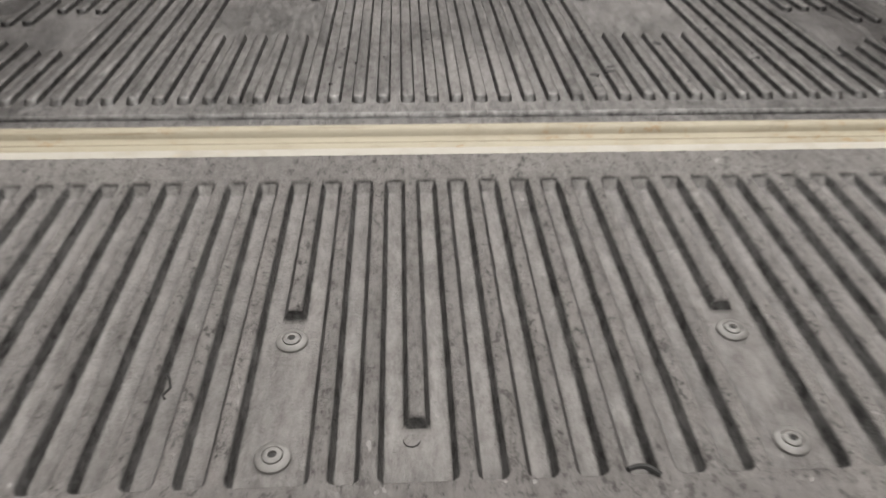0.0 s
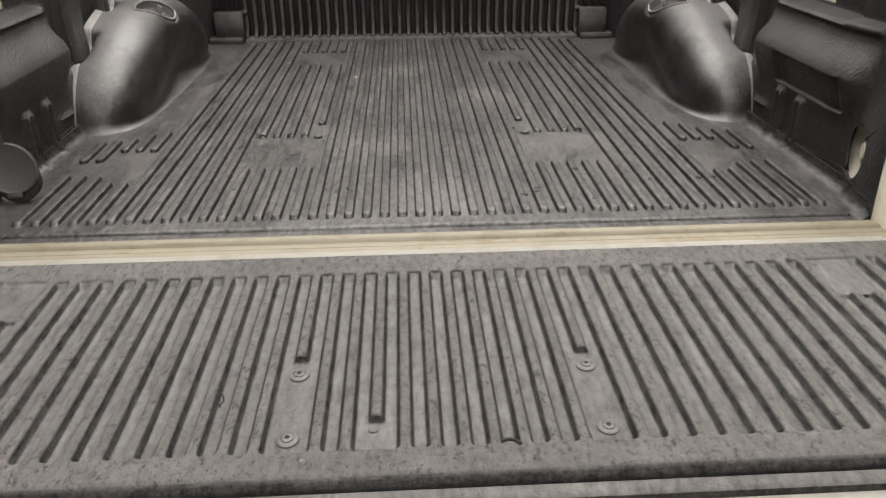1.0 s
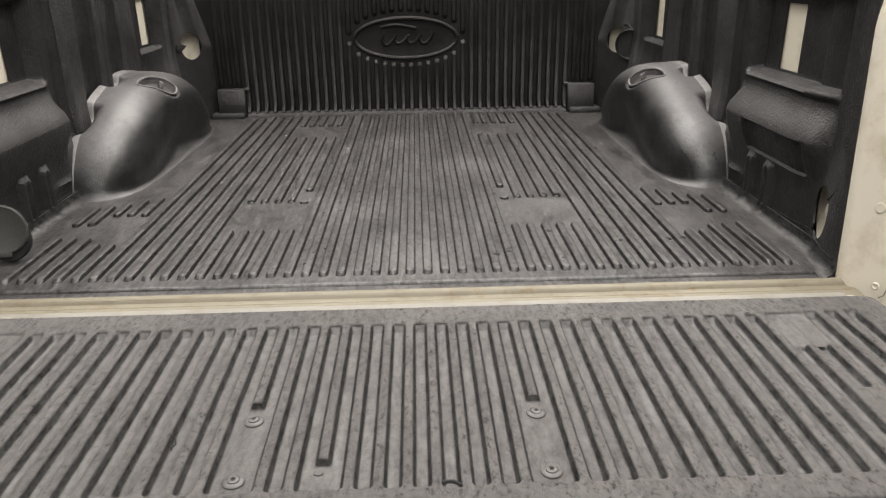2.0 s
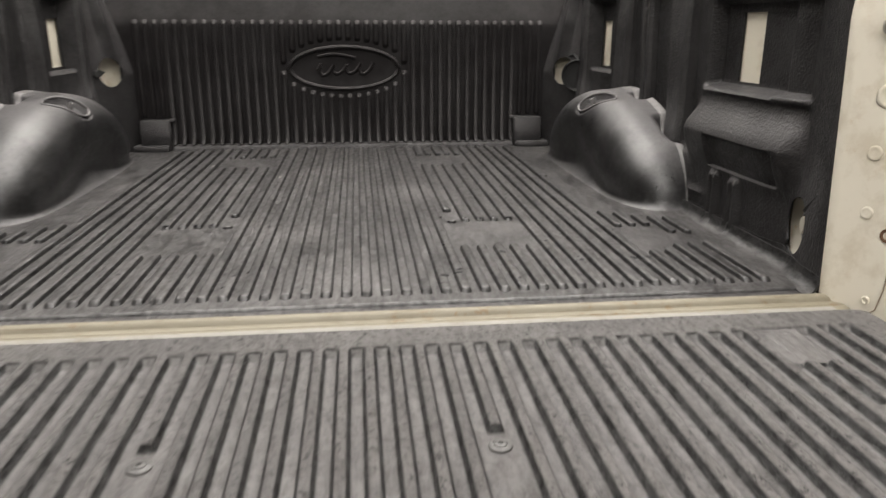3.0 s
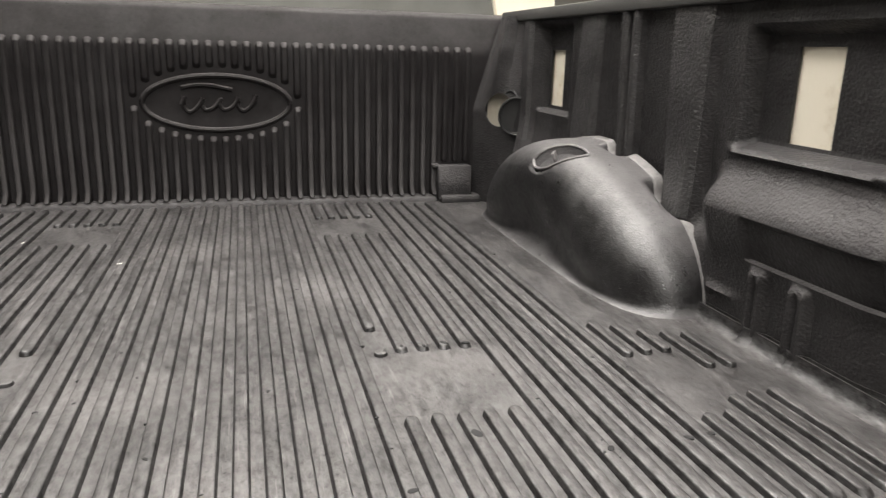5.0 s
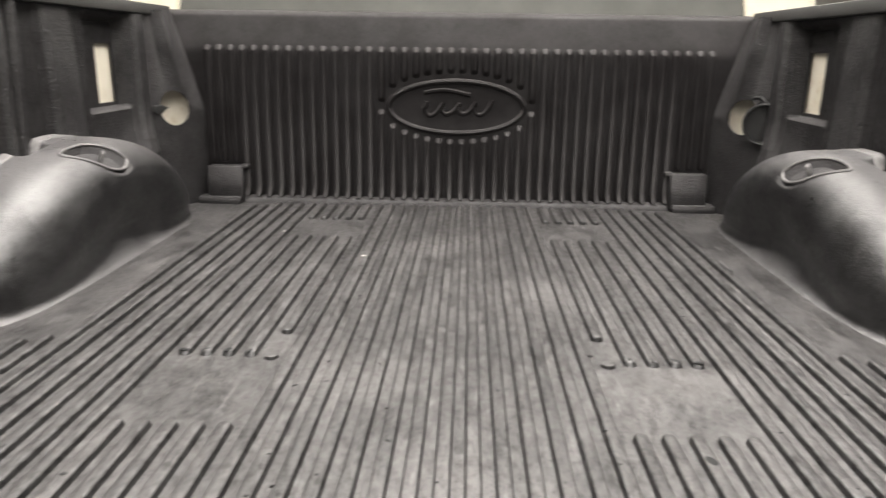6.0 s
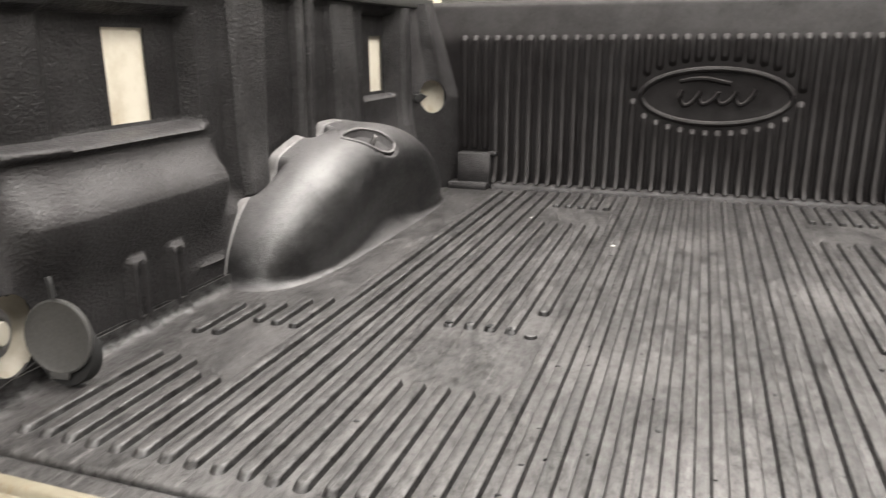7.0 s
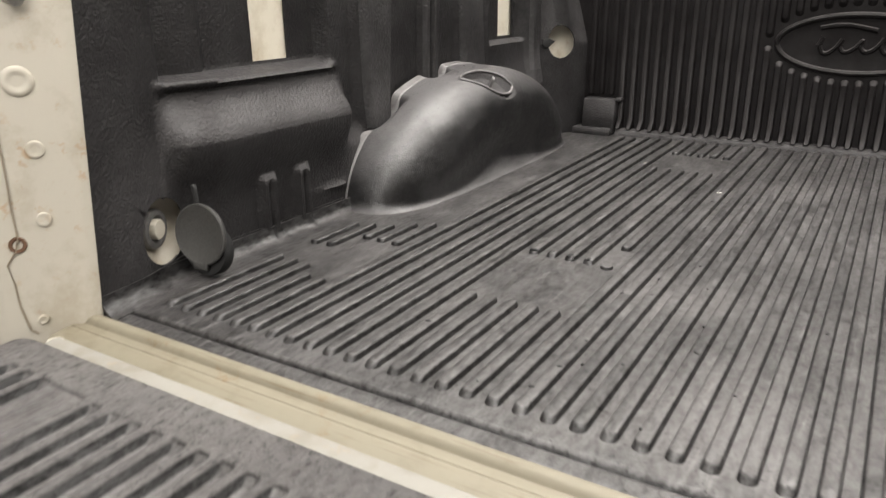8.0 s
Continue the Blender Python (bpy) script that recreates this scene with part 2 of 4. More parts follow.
def lathe(profile, seg=32, turn=None):
    """A solid of revolution round z from (radius, height) pairs."""
    bm = bmesh.new()
    rings = []
    for r, z in profile:
        if r < 1e-6:
            rings.append([bm.verts.new((0, 0, z))])
        else:
            rings.append([bm.verts.new((r * math.cos(2 * math.pi * i / seg), r * math.sin(2 * math.pi * i / seg), z)) for i in range(seg)])
    for a, b in zip(rings, rings[1:]):
        for i in range(seg):
            j = (i + 1) % seg
            if len(a) == 1 and len(b) == 1:
                continue
            if len(a) == 1:
                bm.faces.new((a[0], b[i], b[j]))
            elif len(b) == 1:
                bm.faces.new((a[i], a[j], b[0]))
            else:
                bm.faces.new((a[i], a[j], b[j], b[i]))
    if turn:
        bmesh.ops.transform(bm, matrix=turn, verts=bm.verts)
    return bm


def tube(points, radius, seg=8, closed=False):
    """A round bar along points."""
    bm = bmesh.new()
    pts = [Vector(p) for p in points]
    rings = []
    n = len(pts)
    for i, p in enumerate(pts):
        a = pts[(i - 1) % n] if closed or i else pts[0]
        b = pts[(i + 1) % n] if closed or i < n - 1 else pts[-1]
        q = (b - a).to_track_quat("Z", "Y")
        rings.append([bm.verts.new(p + q @ Vector((radius * math.cos(2 * math.pi * k / seg), radius * math.sin(2 * math.pi * k / seg), 0))) for k in range(seg)])
    for i in range(n if closed else n - 1):
        a, b = rings[i], rings[(i + 1) % n]
        for k in range(seg):
            bm.faces.new((a[k], a[(k + 1) % seg], b[(k + 1) % seg], b[k]))
    if not closed:
        bm.faces.new(rings[0])
        bm.faces.new(list(reversed(rings[-1])))
    return bm


def prism(outline, z0, z1, bevel=0.0):
    """An upright prism over a plan outline."""
    bm = bmesh.new()
    lo = [bm.verts.new((x, y, z0)) for x, y in outline]
    hi = [bm.verts.new((x, y, z1)) for x, y in outline]
    n = len(outline)
    bm.faces.new(lo)
    bm.faces.new(hi)
    for i in range(n):
        bm.faces.new((lo[i], lo[(i + 1) % n], hi[(i + 1) % n], hi[i]))
    if bevel:
        bmesh.ops.bevel(bm, geom=list(bm.edges), offset=bevel, segments=3, profile=0.5, affect="EDGES")
    return bm


def extrude_x(profile, x0, x1, cuts=1):
    """A bar along x whose section is the closed outline of (y, z) pairs."""
    bm = bmesh.new()
    rings = [[bm.verts.new((x0 + (x1 - x0) * k / cuts, y, z)) for y, z in profile] for k in range(cuts + 1)]
    n = len(profile)
    for a, b in zip(rings, rings[1:]):
        for i in range(n):
            bm.faces.new((a[i], a[(i + 1) % n], b[(i + 1) % n], b[i]))
    bm.faces.new(rings[0])
    bm.faces.new(list(reversed(rings[-1])))
    return bm


def sheet(us, vs, point, keep=None):
    """A grid over us x vs; point(u, v) gives the place, keep(u, v) of a face's middle tells whether it stays."""
    bm = bmesh.new()
    grid = [[bm.verts.new(point(u, v)) for v in vs] for u in us]
    for i in range(len(us) - 1):
        for j in range(len(vs) - 1):
            if keep and not keep((us[i] + us[i + 1]) / 2, (vs[j] + vs[j + 1]) / 2):
                continue
            bm.faces.new((grid[i][j], grid[i + 1][j], grid[i + 1][j + 1], grid[i][j + 1]))
    loose = [v for v in bm.verts if not v.link_faces]
    bmesh.ops.delete(bm, geom=loose, context="VERTS")
    return bm


def thicken(bm, depth):
    bmesh.ops.recalc_face_normals(bm, faces=bm.faces)
    bmesh.ops.solidify(bm, geom=list(bm.faces), thickness=depth)
    return bm


def step(a, b, x):
    t = min(1.0, max(0.0, (x - a) / (b - a)))
    return t * t * (3 - 2 * t)


def band(x, a, b, w):
    return step(a - w / 2, a + w / 2, x) * (1 - step(b - w / 2, b + w / 2, x))


def lines(a, b, pitch, extra=(), near=0.0, fine=0.002):
    """Sorted grid lines from a to b, with finer ones round each of extra."""
    out = set(np.round(np.linspace(a, b, max(2, round((b - a) / pitch) + 1)), 5))
    for e in extra:
        out.update(np.round(np.arange(e - near, e + near + fine / 2, fine), 5))
    out = sorted(x for x in out if a <= x <= b)
    kept = [out[0]]
    for x in out[1:]:
        if x - kept[-1] > fine * 0.45:
            kept.append(float(x))
    return kept


# ---- the bed liner ----
PITCH = 0.0338       # from rib to rib, floor and front panel alike
WALL = 0.862         # the side panels' upper face
FRONT = 1.710        # the front panel's face
BASE = -0.0130        # the floor between the ribs; rib tops lie at 0
TOP = 0.527          # the side panels' top

liner = thing("bed_liner", "black moulded plastic pickup bed liner with worn grey ribbed floor", "bed liner")


def floor_place(x, y):
    z = BASE
    side = abs(x) - 0.815
    if side > 0:
        r = 0.030
        z += r - math.sqrt(max(0.0, r * r - min(side, r) ** 2))
    if y > 1.688:
        r, d = 0.021, min(0.0205, y - 1.688)
        z += r - math.sqrt(max(0.0, r * r - d * d))
    z -= 0.003 * (1 - step(0.034, 0.044, y))
    z -= 0.006 * band(y, 0.031, 0.039, 0.005)
    z += 0.0045 * math.exp(-((x - 0.318) ** 2 + (y - 0.455) ** 2) / 0.0022)     # a bulge pushed up in one pad
    if y < 0.012:
        d = 0.012 - y
        z -= 0.012 - math.sqrt(max(0.0, 0.012 ** 2 - min(d, 0.012) ** 2))
    return (x, y, z)


floor_xs = sorted(set(lines(-0.845, 0.845, 0.05, (-0.822, 0.822), 0.024, 0.004)) | set(np.round(np.arange(0.203, 0.44, 0.012), 4)))
floor_ys = sorted(set(lines(0.000, 1.708, 0.06, (0.006, 0.042, 1.698), 0.022, 0.002)) | set(np.round(np.arange(0.343, 0.575, 0.012), 4)))
floor_panel = part("floor_panel", thicken(sheet(floor_xs, floor_ys, floor_place), 0.005), LINER_FLOOR, liner, "worn grey ribbed floor panel")


def rib_mesh(name, length, mat, half=0.0112, height=0.0130, slope=0.0, lead=0.0, toe=0.0):
    """A long rounded rib on z = 0, from y = 0 to y = length, sunk 1 mm into its panel; toe: how much the first end swells."""
    bm = bmesh.new()
    shape = ((half + 0.0012, -0.001), (half + 0.0003, 0.0005), (half - 0.0013, height * 0.38), (half - 0.0026, height * 0.78), (half - 0.0036, height * 0.95), (half - 0.0052, height))
    rings = []
    knee = min(0.034, length * 0.5)
    for r, z in shape:
        ring = []
        for k in range(7):
            a = math.pi + math.pi * k / 6
            ring.append(bm.verts.new((r * math.cos(a), half + lead * max(0.0, z) + r * 0.8 * math.sin(a), z * (1 + toe))))
        ring.append(bm.verts.new((r, knee, z)))
        for k in range(7):
            a = math.pi * k / 6
            ring.append(bm.verts.new((r * math.cos(a), length - half - slope * max(0.0, z) + r * 0.8 * math.sin(a), z)))
        ring.append(bm.verts.new((-r, knee, z)))
        rings.append(ring)
    n = 16
    for a, b in zip(rings, rings[1:]):
        for i in range(n):
            bm.faces.new((a[i], a[(i + 1) % n], b[(i + 1) % n], b[i]))
    bm.faces.new(rings[-1][:8] + rings[-1][15:])
    bm.faces.new(rings[-1][7:])
    return finish(bm, name, mat, True, 60)


rib_store = {}


def rib(parent, x, y0, y1, mat, upright=False, half=0.0112, height=0.0130, lead=0.0, toe=0.0):
    key = (round(y1 - y0, 3), mat.name, half, lead, toe)
    if key not in rib_store:
        rib_store[key] = rib_mesh("rib", y1 - y0, mat, half, height, 0.9 if upright else 0.0, lead, toe)
    ob = new("rib", rib_store[key])
    ob.parent = parent
    if upright:
        ob.matrix_basis = pose(x, FRONT, y0, 90, 0, 0)
    else:
        ob.location = (x, y0, BASE)
    return ob


REAR, FAR = 0.068, 1.674
for n in range(23):
    for sign in (-1, 1):
        x = sign * (n + 0.5) * PITCH
        if 7 <= n <= 11:                 # broken by the flat pads
            near_end = 0.637 if n == 7 else 0.5385
            spans = [(REAR, 0.341), (near_end, 1.288), (1.470, FAR)]
        elif n >= 18:                    # short ones behind the wheel housing
            k = n - 18
            spans = [(REAR, (0.271, 0.274, 0.311, 0.318, 0.320)[k]), ((0.458, 0.460, 0.461, 0.396, 0.392)[k], (0.605, 0.588, 0.558, 0.543, 0.534)[k])]
        else:
            spans = [(REAR, FAR - (0.03 if n >= 16 else 0.0))]
        for a, b in spans:
            rib(floor_panel, x, a - (0.005 if a == REAR else 0.0), b, LINER_FLOOR, lead=0.75 if a == REAR else 0.55 if a == 0.5385 else 0.0)

# a lone worn stub where the innermost broken rib is missing
stub_mesh = finish(lathe([(0.0114, -0.001), (0.0108, 0.0060), (0.0094, 0.0096), (0.0060, 0.0108), (0.0, 0.0096)], 18), "rib_stub", LINER_FLOOR)
for sign in (-1, 1):
    ob = new("rib_stub", stub_mesh)
    ob.parent = floor_panel
    ob.location = (sign * 7.5 * PITCH, 0.5465, BASE + 0.0002)
chip_mesh = finish(lathe([(0.0050, -0.002), (0.0046, 0.0004), (0.0030, 0.0008), (0.0, 0.0009)], 9), "dark_chip", DARK)
# The pair of size 1.6 lays a dark crescent before the stubs.
CHIPS = [(-9.5 * PITCH, 0.555, 0.9), (-8.5 * PITCH, 0.554, 0.7), (-11.5 * PITCH, 0.552, 0.8), (-10.5 * PITCH, 0.556, 0.6), (-7.5 * PITCH, 0.5355, 1.6), (7.5 * PITCH, 0.5355, 1.6), (8.5 * PITCH, 0.556, 0.6), (9.5 * PITCH, 0.553, 0.5), (10.5 * PITCH, 0.557, 0.9), (11.5 * PITCH, 0.552, 0.8), (0.321, 0.277, 1.2), (0.462, 0.211, 0.8), (0.566, 0.214, 0.8), (0.598, 0.217, 0.7), (0.190, 0.147, 0.9), (0.217, 0.160, 1.0), (0.221, 0.178, 0.8), (-0.250, 0.92, 0.5), (0.085, 0.44, 0.5), (-0.050, 0.30, 0.5), (-0.118, 0.61, 0.4), (0.152, 0.86, 0.5), (-0.39, 0.21, 0.5), (0.42, 0.75, 0.5)]
rng = random.Random(7)
for _ in range(110):
    CHIPS.append((rng.uniform(-0.30, 0.62), 0.10 + 1.15 * rng.random() ** 1.4, rng.uniform(0.20, 0.46)))
for x, y, size in CHIPS:
    ob = new("dark_chip", chip_mesh)
    ob.parent = floor_panel
    on_rib = abs(abs(x) / PITCH - math.floor(abs(x) / PITCH) - 0.5) < 0.27 and not (0.341 < y < 0.549 and 7 <= int(abs(x) / PITCH) <= 11)
    ob.matrix_basis = pose(x, y, 0.0 if on_rib else BASE, 0, 0, x * 900) @ Matrix.Diagonal((size * 1.8, size * 1.05, 1, 1))

# ---- side panels ----
RECESS_1 = (0.300, 0.590, 0.301, 0.482)      # y0, y1, z0, z1 of the stake pocket recesses
HOLE_1 = (0.423, 0.513, 0.311, 0.458)
RECESS_2 = (1.274, 1.474, 0.290, 0.508)
HOLE_2 = (1.372, 1.460, 0.303, 0.450)
EYE_HOLE = (0.150, 0.072, 0.053)             # y, z, radius of the tie-down opening
SIDE_END = 1.550


def column(y, z, low, high, lean_low, lean_high, w):
    k = min(1.0, max(0.0, z / TOP))
    a, b = low + lean_low * (1 - k), high + lean_high * (1 - k)
    return step(a - w * 1.4, a + w * 0.6, y) * (1 - step(b - w * 0.3, b + w * 0.3, y))


def side_depth(y, z, pocket=True):
    """How far the side panel stands inboard of its upper face."""
    d = 0.0
    lower = band(y, 0.190, 0.625 - 0.35 * max(0.0, z - 0.22), 0.05)
    d += lower * (0.042 * (1 - step(0.196, 0.276, z)) - 0.032 * (1 - step(0.085, 0.200, z)))
    d += 0.014 * (1 - step(0.0, 0.24, z)) * (1 - lower) * step(0.0, 0.10, y)
    if pocket:
        d -= 0.010 * band(y, 0.235, 0.505, 0.005) * band(z, 0.124, 0.194, 0.005)
    d -= 0.034 * band(y, RECESS_1[0], RECESS_1[1], 0.016) * band(z, RECESS_1[2] - 0.004, RECESS_1[3], 0.020)
    d -= 0.022 * band(y, 0.205, 0.300, 0.016) * band(z, 0.301, 0.482, 0.010)
    d += 0.010 * lower * band(z, 0.284, 0.298, 0.012)                 # the ledge under the stake pocket
    d -= 0.030 * band(y, RECESS_2[0], RECESS_2[1], 0.014) * band(z, RECESS_2[2], RECESS_2[3], 0.010)
    high = step(0.12, 0.16, z)
    draft = 0.032 - 0.055 * max(0.0, z - 0.15)
    d -= 0.018 * (1 - step(0.12, 0.53, z)) * high * step(0.60, 0.68, y) * (1 - step(1.22, 1.27, y))   # the panels between lean out so they take the ramp's dark shade tone
    d += draft * high * column(y, z, 1.085, 1.190, 0.055, 0.060, 0.018)
    d += draft * high * column(y, z, 0.680, 0.800, 0.03, -0.030, 0.018)
    d += 0.022 * high * (column(y, z, 0.918, 0.934, 0.035, 0.035, 0.008) + column(y, z, 0.962, 0.982, 0.015, 0.015, 0.008))
    d += 0.022 * high * column(y, z, 1.500, 1.545, 0.0, 0.02, 0.016)
    d += 0.020 * (1 - step(0.06, 0.28, z)) * step(1.30, 1.54, y)       # the soft swell ahead of the wheel housing
    d += 0.015 * band(z, -0.03, 0.112, 0.020) * (band(y, 0.362, 0.400, 0.010) + band(y, 0.456, 0.492, 0.010))
    d -= 0.007 * band(z, -0.02, 0.104, 0.010) * (band(y, 0.377, 0.386, 0.007) + band(y, 0.470, 0.479, 0.007))
    d += 0.012 * band(z, 0.043, 0.050, 0.007) * step(0.490, 0.585, y) * (1 - step(0.60, 0.62, y))
    d += 0.047 - 0.30 * y - 0.02 * z * max(0.0, 1 - y / 0.15) if y < 0.20 else -0.013 * (1 - step(0.20, 0.28, y))
    return d


def side_x(y, z, pocket=True):
    return WALL - side_depth(y, z, pocket)


def side_panel(sign):
    ys = lines(0.003, SIDE_END, 0.0055, (HOLE_1[0], HOLE_1[1], HOLE_2[0], HOLE_2[1], 0.250, 0.530, 0.298, 0.58, 0.376, 0.392, 0.470, 0.486, 0.949, 0.988), 0.008, 0.004)
    zs = lines(-0.010, TOP, 0.0085, (HOLE_1[2], HOLE_1[3], HOLE_2[2], HOLE_2[3], 0.122, 0.194, 0.292, 0.116), 0.008, 0.004)
    cy, cz, r = EYE_HOLE

    def inside(y, z):
        if HOLE_1[0] < y < HOLE_1[1] and HOLE_1[2] < z < HOLE_1[3]:
            return True
        if HOLE_2[0] < y < HOLE_2[1] and HOLE_2[2] < z < HOLE_2[3]:
            return True
        return math.hypot(y - cy, z - cz) < r

    def point(y, z):
        far = math.hypot(y - cy, z - cz)
        if abs(far - r) < 0.0062:
            y, z = cy + (y - cy) * r / far, cz + (z - cz) * r / far
        return (sign * side_x(y, z, sign > 0), y + 0.09 * max(0.0, z) * max(0.0, 1 - y / 0.20), z)

    bm = thicken(sheet(ys, zs, point, lambda y, z: not inside(y, z)), 0.004)
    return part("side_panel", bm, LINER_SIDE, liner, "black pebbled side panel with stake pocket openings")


side_panels = {sign: side_panel(sign) for sign in (-1, 1)}


# the grained faces of the upright columns, a paler copy that paints them lit
for sign in (-1, 1):
    for low, high, lean_low, lean_high, foot_z in ((0.676, 0.803, 0.03, -0.03, 0.150), (1.078, 1.193, 0.055, 0.060, 0.200), (0.915, 0.936, 0.035, 0.035, 0.200), (0.959, 0.984, 0.015, 0.015, 0.200), (1.494, 1.546, 0.0, 0.0, 0.200)):
        def face(s, z):
            k = 1 - z / TOP
            y = low + lean_low * k + s * (high - low + (lean_high - lean_low) * k)
            return (sign * (side_x(y, z, sign > 0) - 0.0012), y, z)
        part("column_face", thicken(sheet(list(np.linspace(0, 1, 15)), lines(foot_z, TOP - 0.002, 0.02), face), 0.001), LINER_GRAIN_LIT, side_panels[sign], "grained column face in a paler, lit tone")


# rounded foot where the side panels meet the floor
for sign in (-1, 1):
    def foot(y, a):
        edge = side_x(y, 0.02, sign > 0)
        return (sign * (edge - 0.030 + 0.031 * math.sin(a)), y, BASE + 0.0005 + 0.031 * (1 - math.cos(a)))
    part("panel_foot", thicken(sheet(lines(0.003, 0.600, 0.012), list(np.linspace(0.0, math.pi / 2, 9)), foot), 0.003), LINER_FLOOR, liner)


# ---- wheel housings ----
WELL_X, WELL_W, WELL_Y, WELL_REAR, WELL_FORE, WELL_B, WELL_N = 0.848, 0.166, 1.080, 0.474, 0.470, 0.262, 3.3
LENS = (0.743, 1.032, 0.085, 0.031)     # x, y, half length, half width of the opening


def well_dip(y):
    """How far the arch's outer edge drops below its smooth curve where the wall's columns stand on it."""
    return 0.036 * step(0.690, 0.765, y) * (1 - step(0.800, 0.816, y)) + 0.021 * band(y, 0.932, 1.012, 0.022) - 0.004 * band(y, 1.015, 1.150, 0.012)


def well_height(x, y):
    """The housing's height over a place of the plan."""
    u = min(1.0, max(0.0, (WELL_X - abs(x)) / WELL_W))
    e = (y - WELL_Y) / (WELL_FORE if y > WELL_Y else WELL_REAR)
    z = BASE + WELL_B * math.sqrt(max(0.0, (1 - u ** WELL_N) ** (2 / WELL_N) - e * e))
    return z - well_dip(y) * max(0.0, 1 - u * WELL_W / 0.035) ** 2


def well_ring(h, count=120):
    """(x, y) round the housing at a share h of its height, from the rear end of the arch to the front, with the way outwards."""
    m = math.sqrt(max(0.0, 1 - h * h))
    ring = []
    for k in range(count + 1):
        e = -math.cos(math.pi * k / count) * m
        u = max(0.0, 1 - min(1.0, e * e + h * h) ** (WELL_N / 2)) ** (1 / WELL_N)
        y = WELL_Y + e * (WELL_FORE if e > 0 else WELL_REAR)
        hollow = 0.050 * step(0.0, 0.26, h) * (1 - step(0.10, 0.72, math.sqrt(e * e + h * h))) + 0.026 * u ** 4 * (1 - step(0.0, 0.30, h))      # the inner face is dished and undercut
        ring.append((WELL_X - WELL_W * u + hollow, y, u, e))
    return ring


def lens_f(x, y):
    """Below 1 inside the almond-shaped opening on the housing's top."""
    dx, dy = abs(x) - LENS[0], y - LENS[1]
    a, b = (dx + dy * 0.35) / 1.06, (dy - dx * 0.35) / 1.06
    return abs(b / LENS[2]) ** 1.5 + abs(a / LENS[3]) ** 1.5


def lens_edge(k, count=44):
    a = 2 * math.pi * k / count
    ca, sa = math.cos(a), math.sin(a)
    p = LENS[2] * math.copysign(abs(ca) ** 1.33, ca)
    q = LENS[3] * math.copysign(abs(sa) ** 1.33, sa)
    return LENS[0] + (q - p * 0.35) / 1.06, LENS[1] + (p + q * 0.35) / 1.06


def wheel_housing(sign):
    bm = bmesh.new()
    g = []
    rad = 0.028                                   # the rounded foot on the floor
    for t in np.linspace(math.pi / 2, 0.0, 8):
        row = []
        for x, y, u, e in well_ring(rad * (1 - math.sin(t)) / WELL_B):
            nx, ny = -max(u, 0.0) ** (WELL_N - 1) / WELL_W, math.copysign(abs(e) ** (WELL_N - 1), e) / WELL_REAR
            size = math.hypot(nx, ny) or 1.0
            out = rad * (1 - math.sin(math.pi / 2 - t))
            row.append(bm.verts.new((sign * (x + out * nx / size), y + out * ny / size, BASE + 0.0006 + rad * (1 - math.sin(t)))))
        g.append(row)
    start = math.asin(rad / WELL_B)
    share = (1 - math.sin(start) ** WELL_N) ** (1 / WELL_N)
    levels = sorted({round(math.sin(b), 5) for b in np.linspace(start, math.pi / 2, 44)[1:]} | {round((1 - u ** WELL_N) ** (1 / WELL_N), 5) for u in np.linspace(share, 0, 60)[1:]})
    for h in levels:
        row = []
        for x, y, u, e in well_ring(h):
            z = BASE + WELL_B * h
            z -= well_dip(y) * max(0.0, 1 - u * WELL_W / 0.035) ** 2
            f = lens_f(x, y)
            if 0.80 < f < 1.20 and z > 0.12:
                k = (1 / f) ** (1 / 1.5)
                x, y = LENS[0] + (x - LENS[0]) * k, LENS[1] + (y - LENS[1]) * k
            row.append(bm.verts.new((sign * x, y, z)))
        g.append(row)
    for a, b in zip(g, g[1:]):
        for k in range(len(a) - 1):
            q = (a[k], a[k + 1], b[k + 1], b[k])
            m = sum((v.co for v in q), Vector()) / 4
            if m.z > 0.12 and lens_f(m.x, m.y) < 1:
                continue
            bm.faces.new(q)
    bmesh.ops.delete(bm, geom=[v for v in bm.verts if not v.link_faces], context="VERTS")
    bmesh.ops.remove_doubles(bm, verts=bm.verts, dist=0.0004)
    housing = part("wheel_housing", bm, LINER_WELL, liner, "rounded glossy black wheel housing cover with scuffed top and painted highlight", angle=70)
    # almond rim and the dark pocket under it
    rim, floor_ring = [], []
    for k in range(44):
        x, y = lens_edge(k)
        z = well_height(x, y)
        rim.append((sign * x, y, z + 0.0005))
        floor_ring.append((sign * (LENS[0] + (x - LENS[0]) * 0.86), LENS[1] + (y - LENS[1]) * 0.80, z - 0.018))
    part("opening_rim", tube(rim, 0.0036, 6, True), EDGE_PLASTIC, housing)
    bm = bmesh.new()
    hi = [bm.verts.new(p) for p in rim]
    lo = [bm.verts.new(p) for p in floor_ring]
    for k in range(44):
        bm.faces.new((hi[k], hi[(k + 1) % 44], lo[(k + 1) % 44], lo[k]))
    bm.faces.new(lo)
    part("opening_pocket", bm, LINER_SIDE, housing, angle=30)
    wx, wy = 0.737, 1.056
    part("opening_web", boxed(-0.0035, 0.0035, -0.029, 0.029, -0.020, 0.001, 0.0015), EDGE_PLASTIC, housing).matrix_basis = pose(sign * wx, wy, well_height(wx, wy), 0, -sign * 24, -sign * 28)
    # the stepped lip along the arch, a narrow ledge out to the wall
    edge = [(y, BASE + WELL_B * h - well_dip(y)) for h, y in [(math.sin(a), WELL_Y - math.cos(a) * (WELL_REAR if a < math.pi / 2 else WELL_FORE)) for a in np.linspace(0.03, math.pi - 0.03, 200)]]
    bm = bmesh.new()
    rows = []
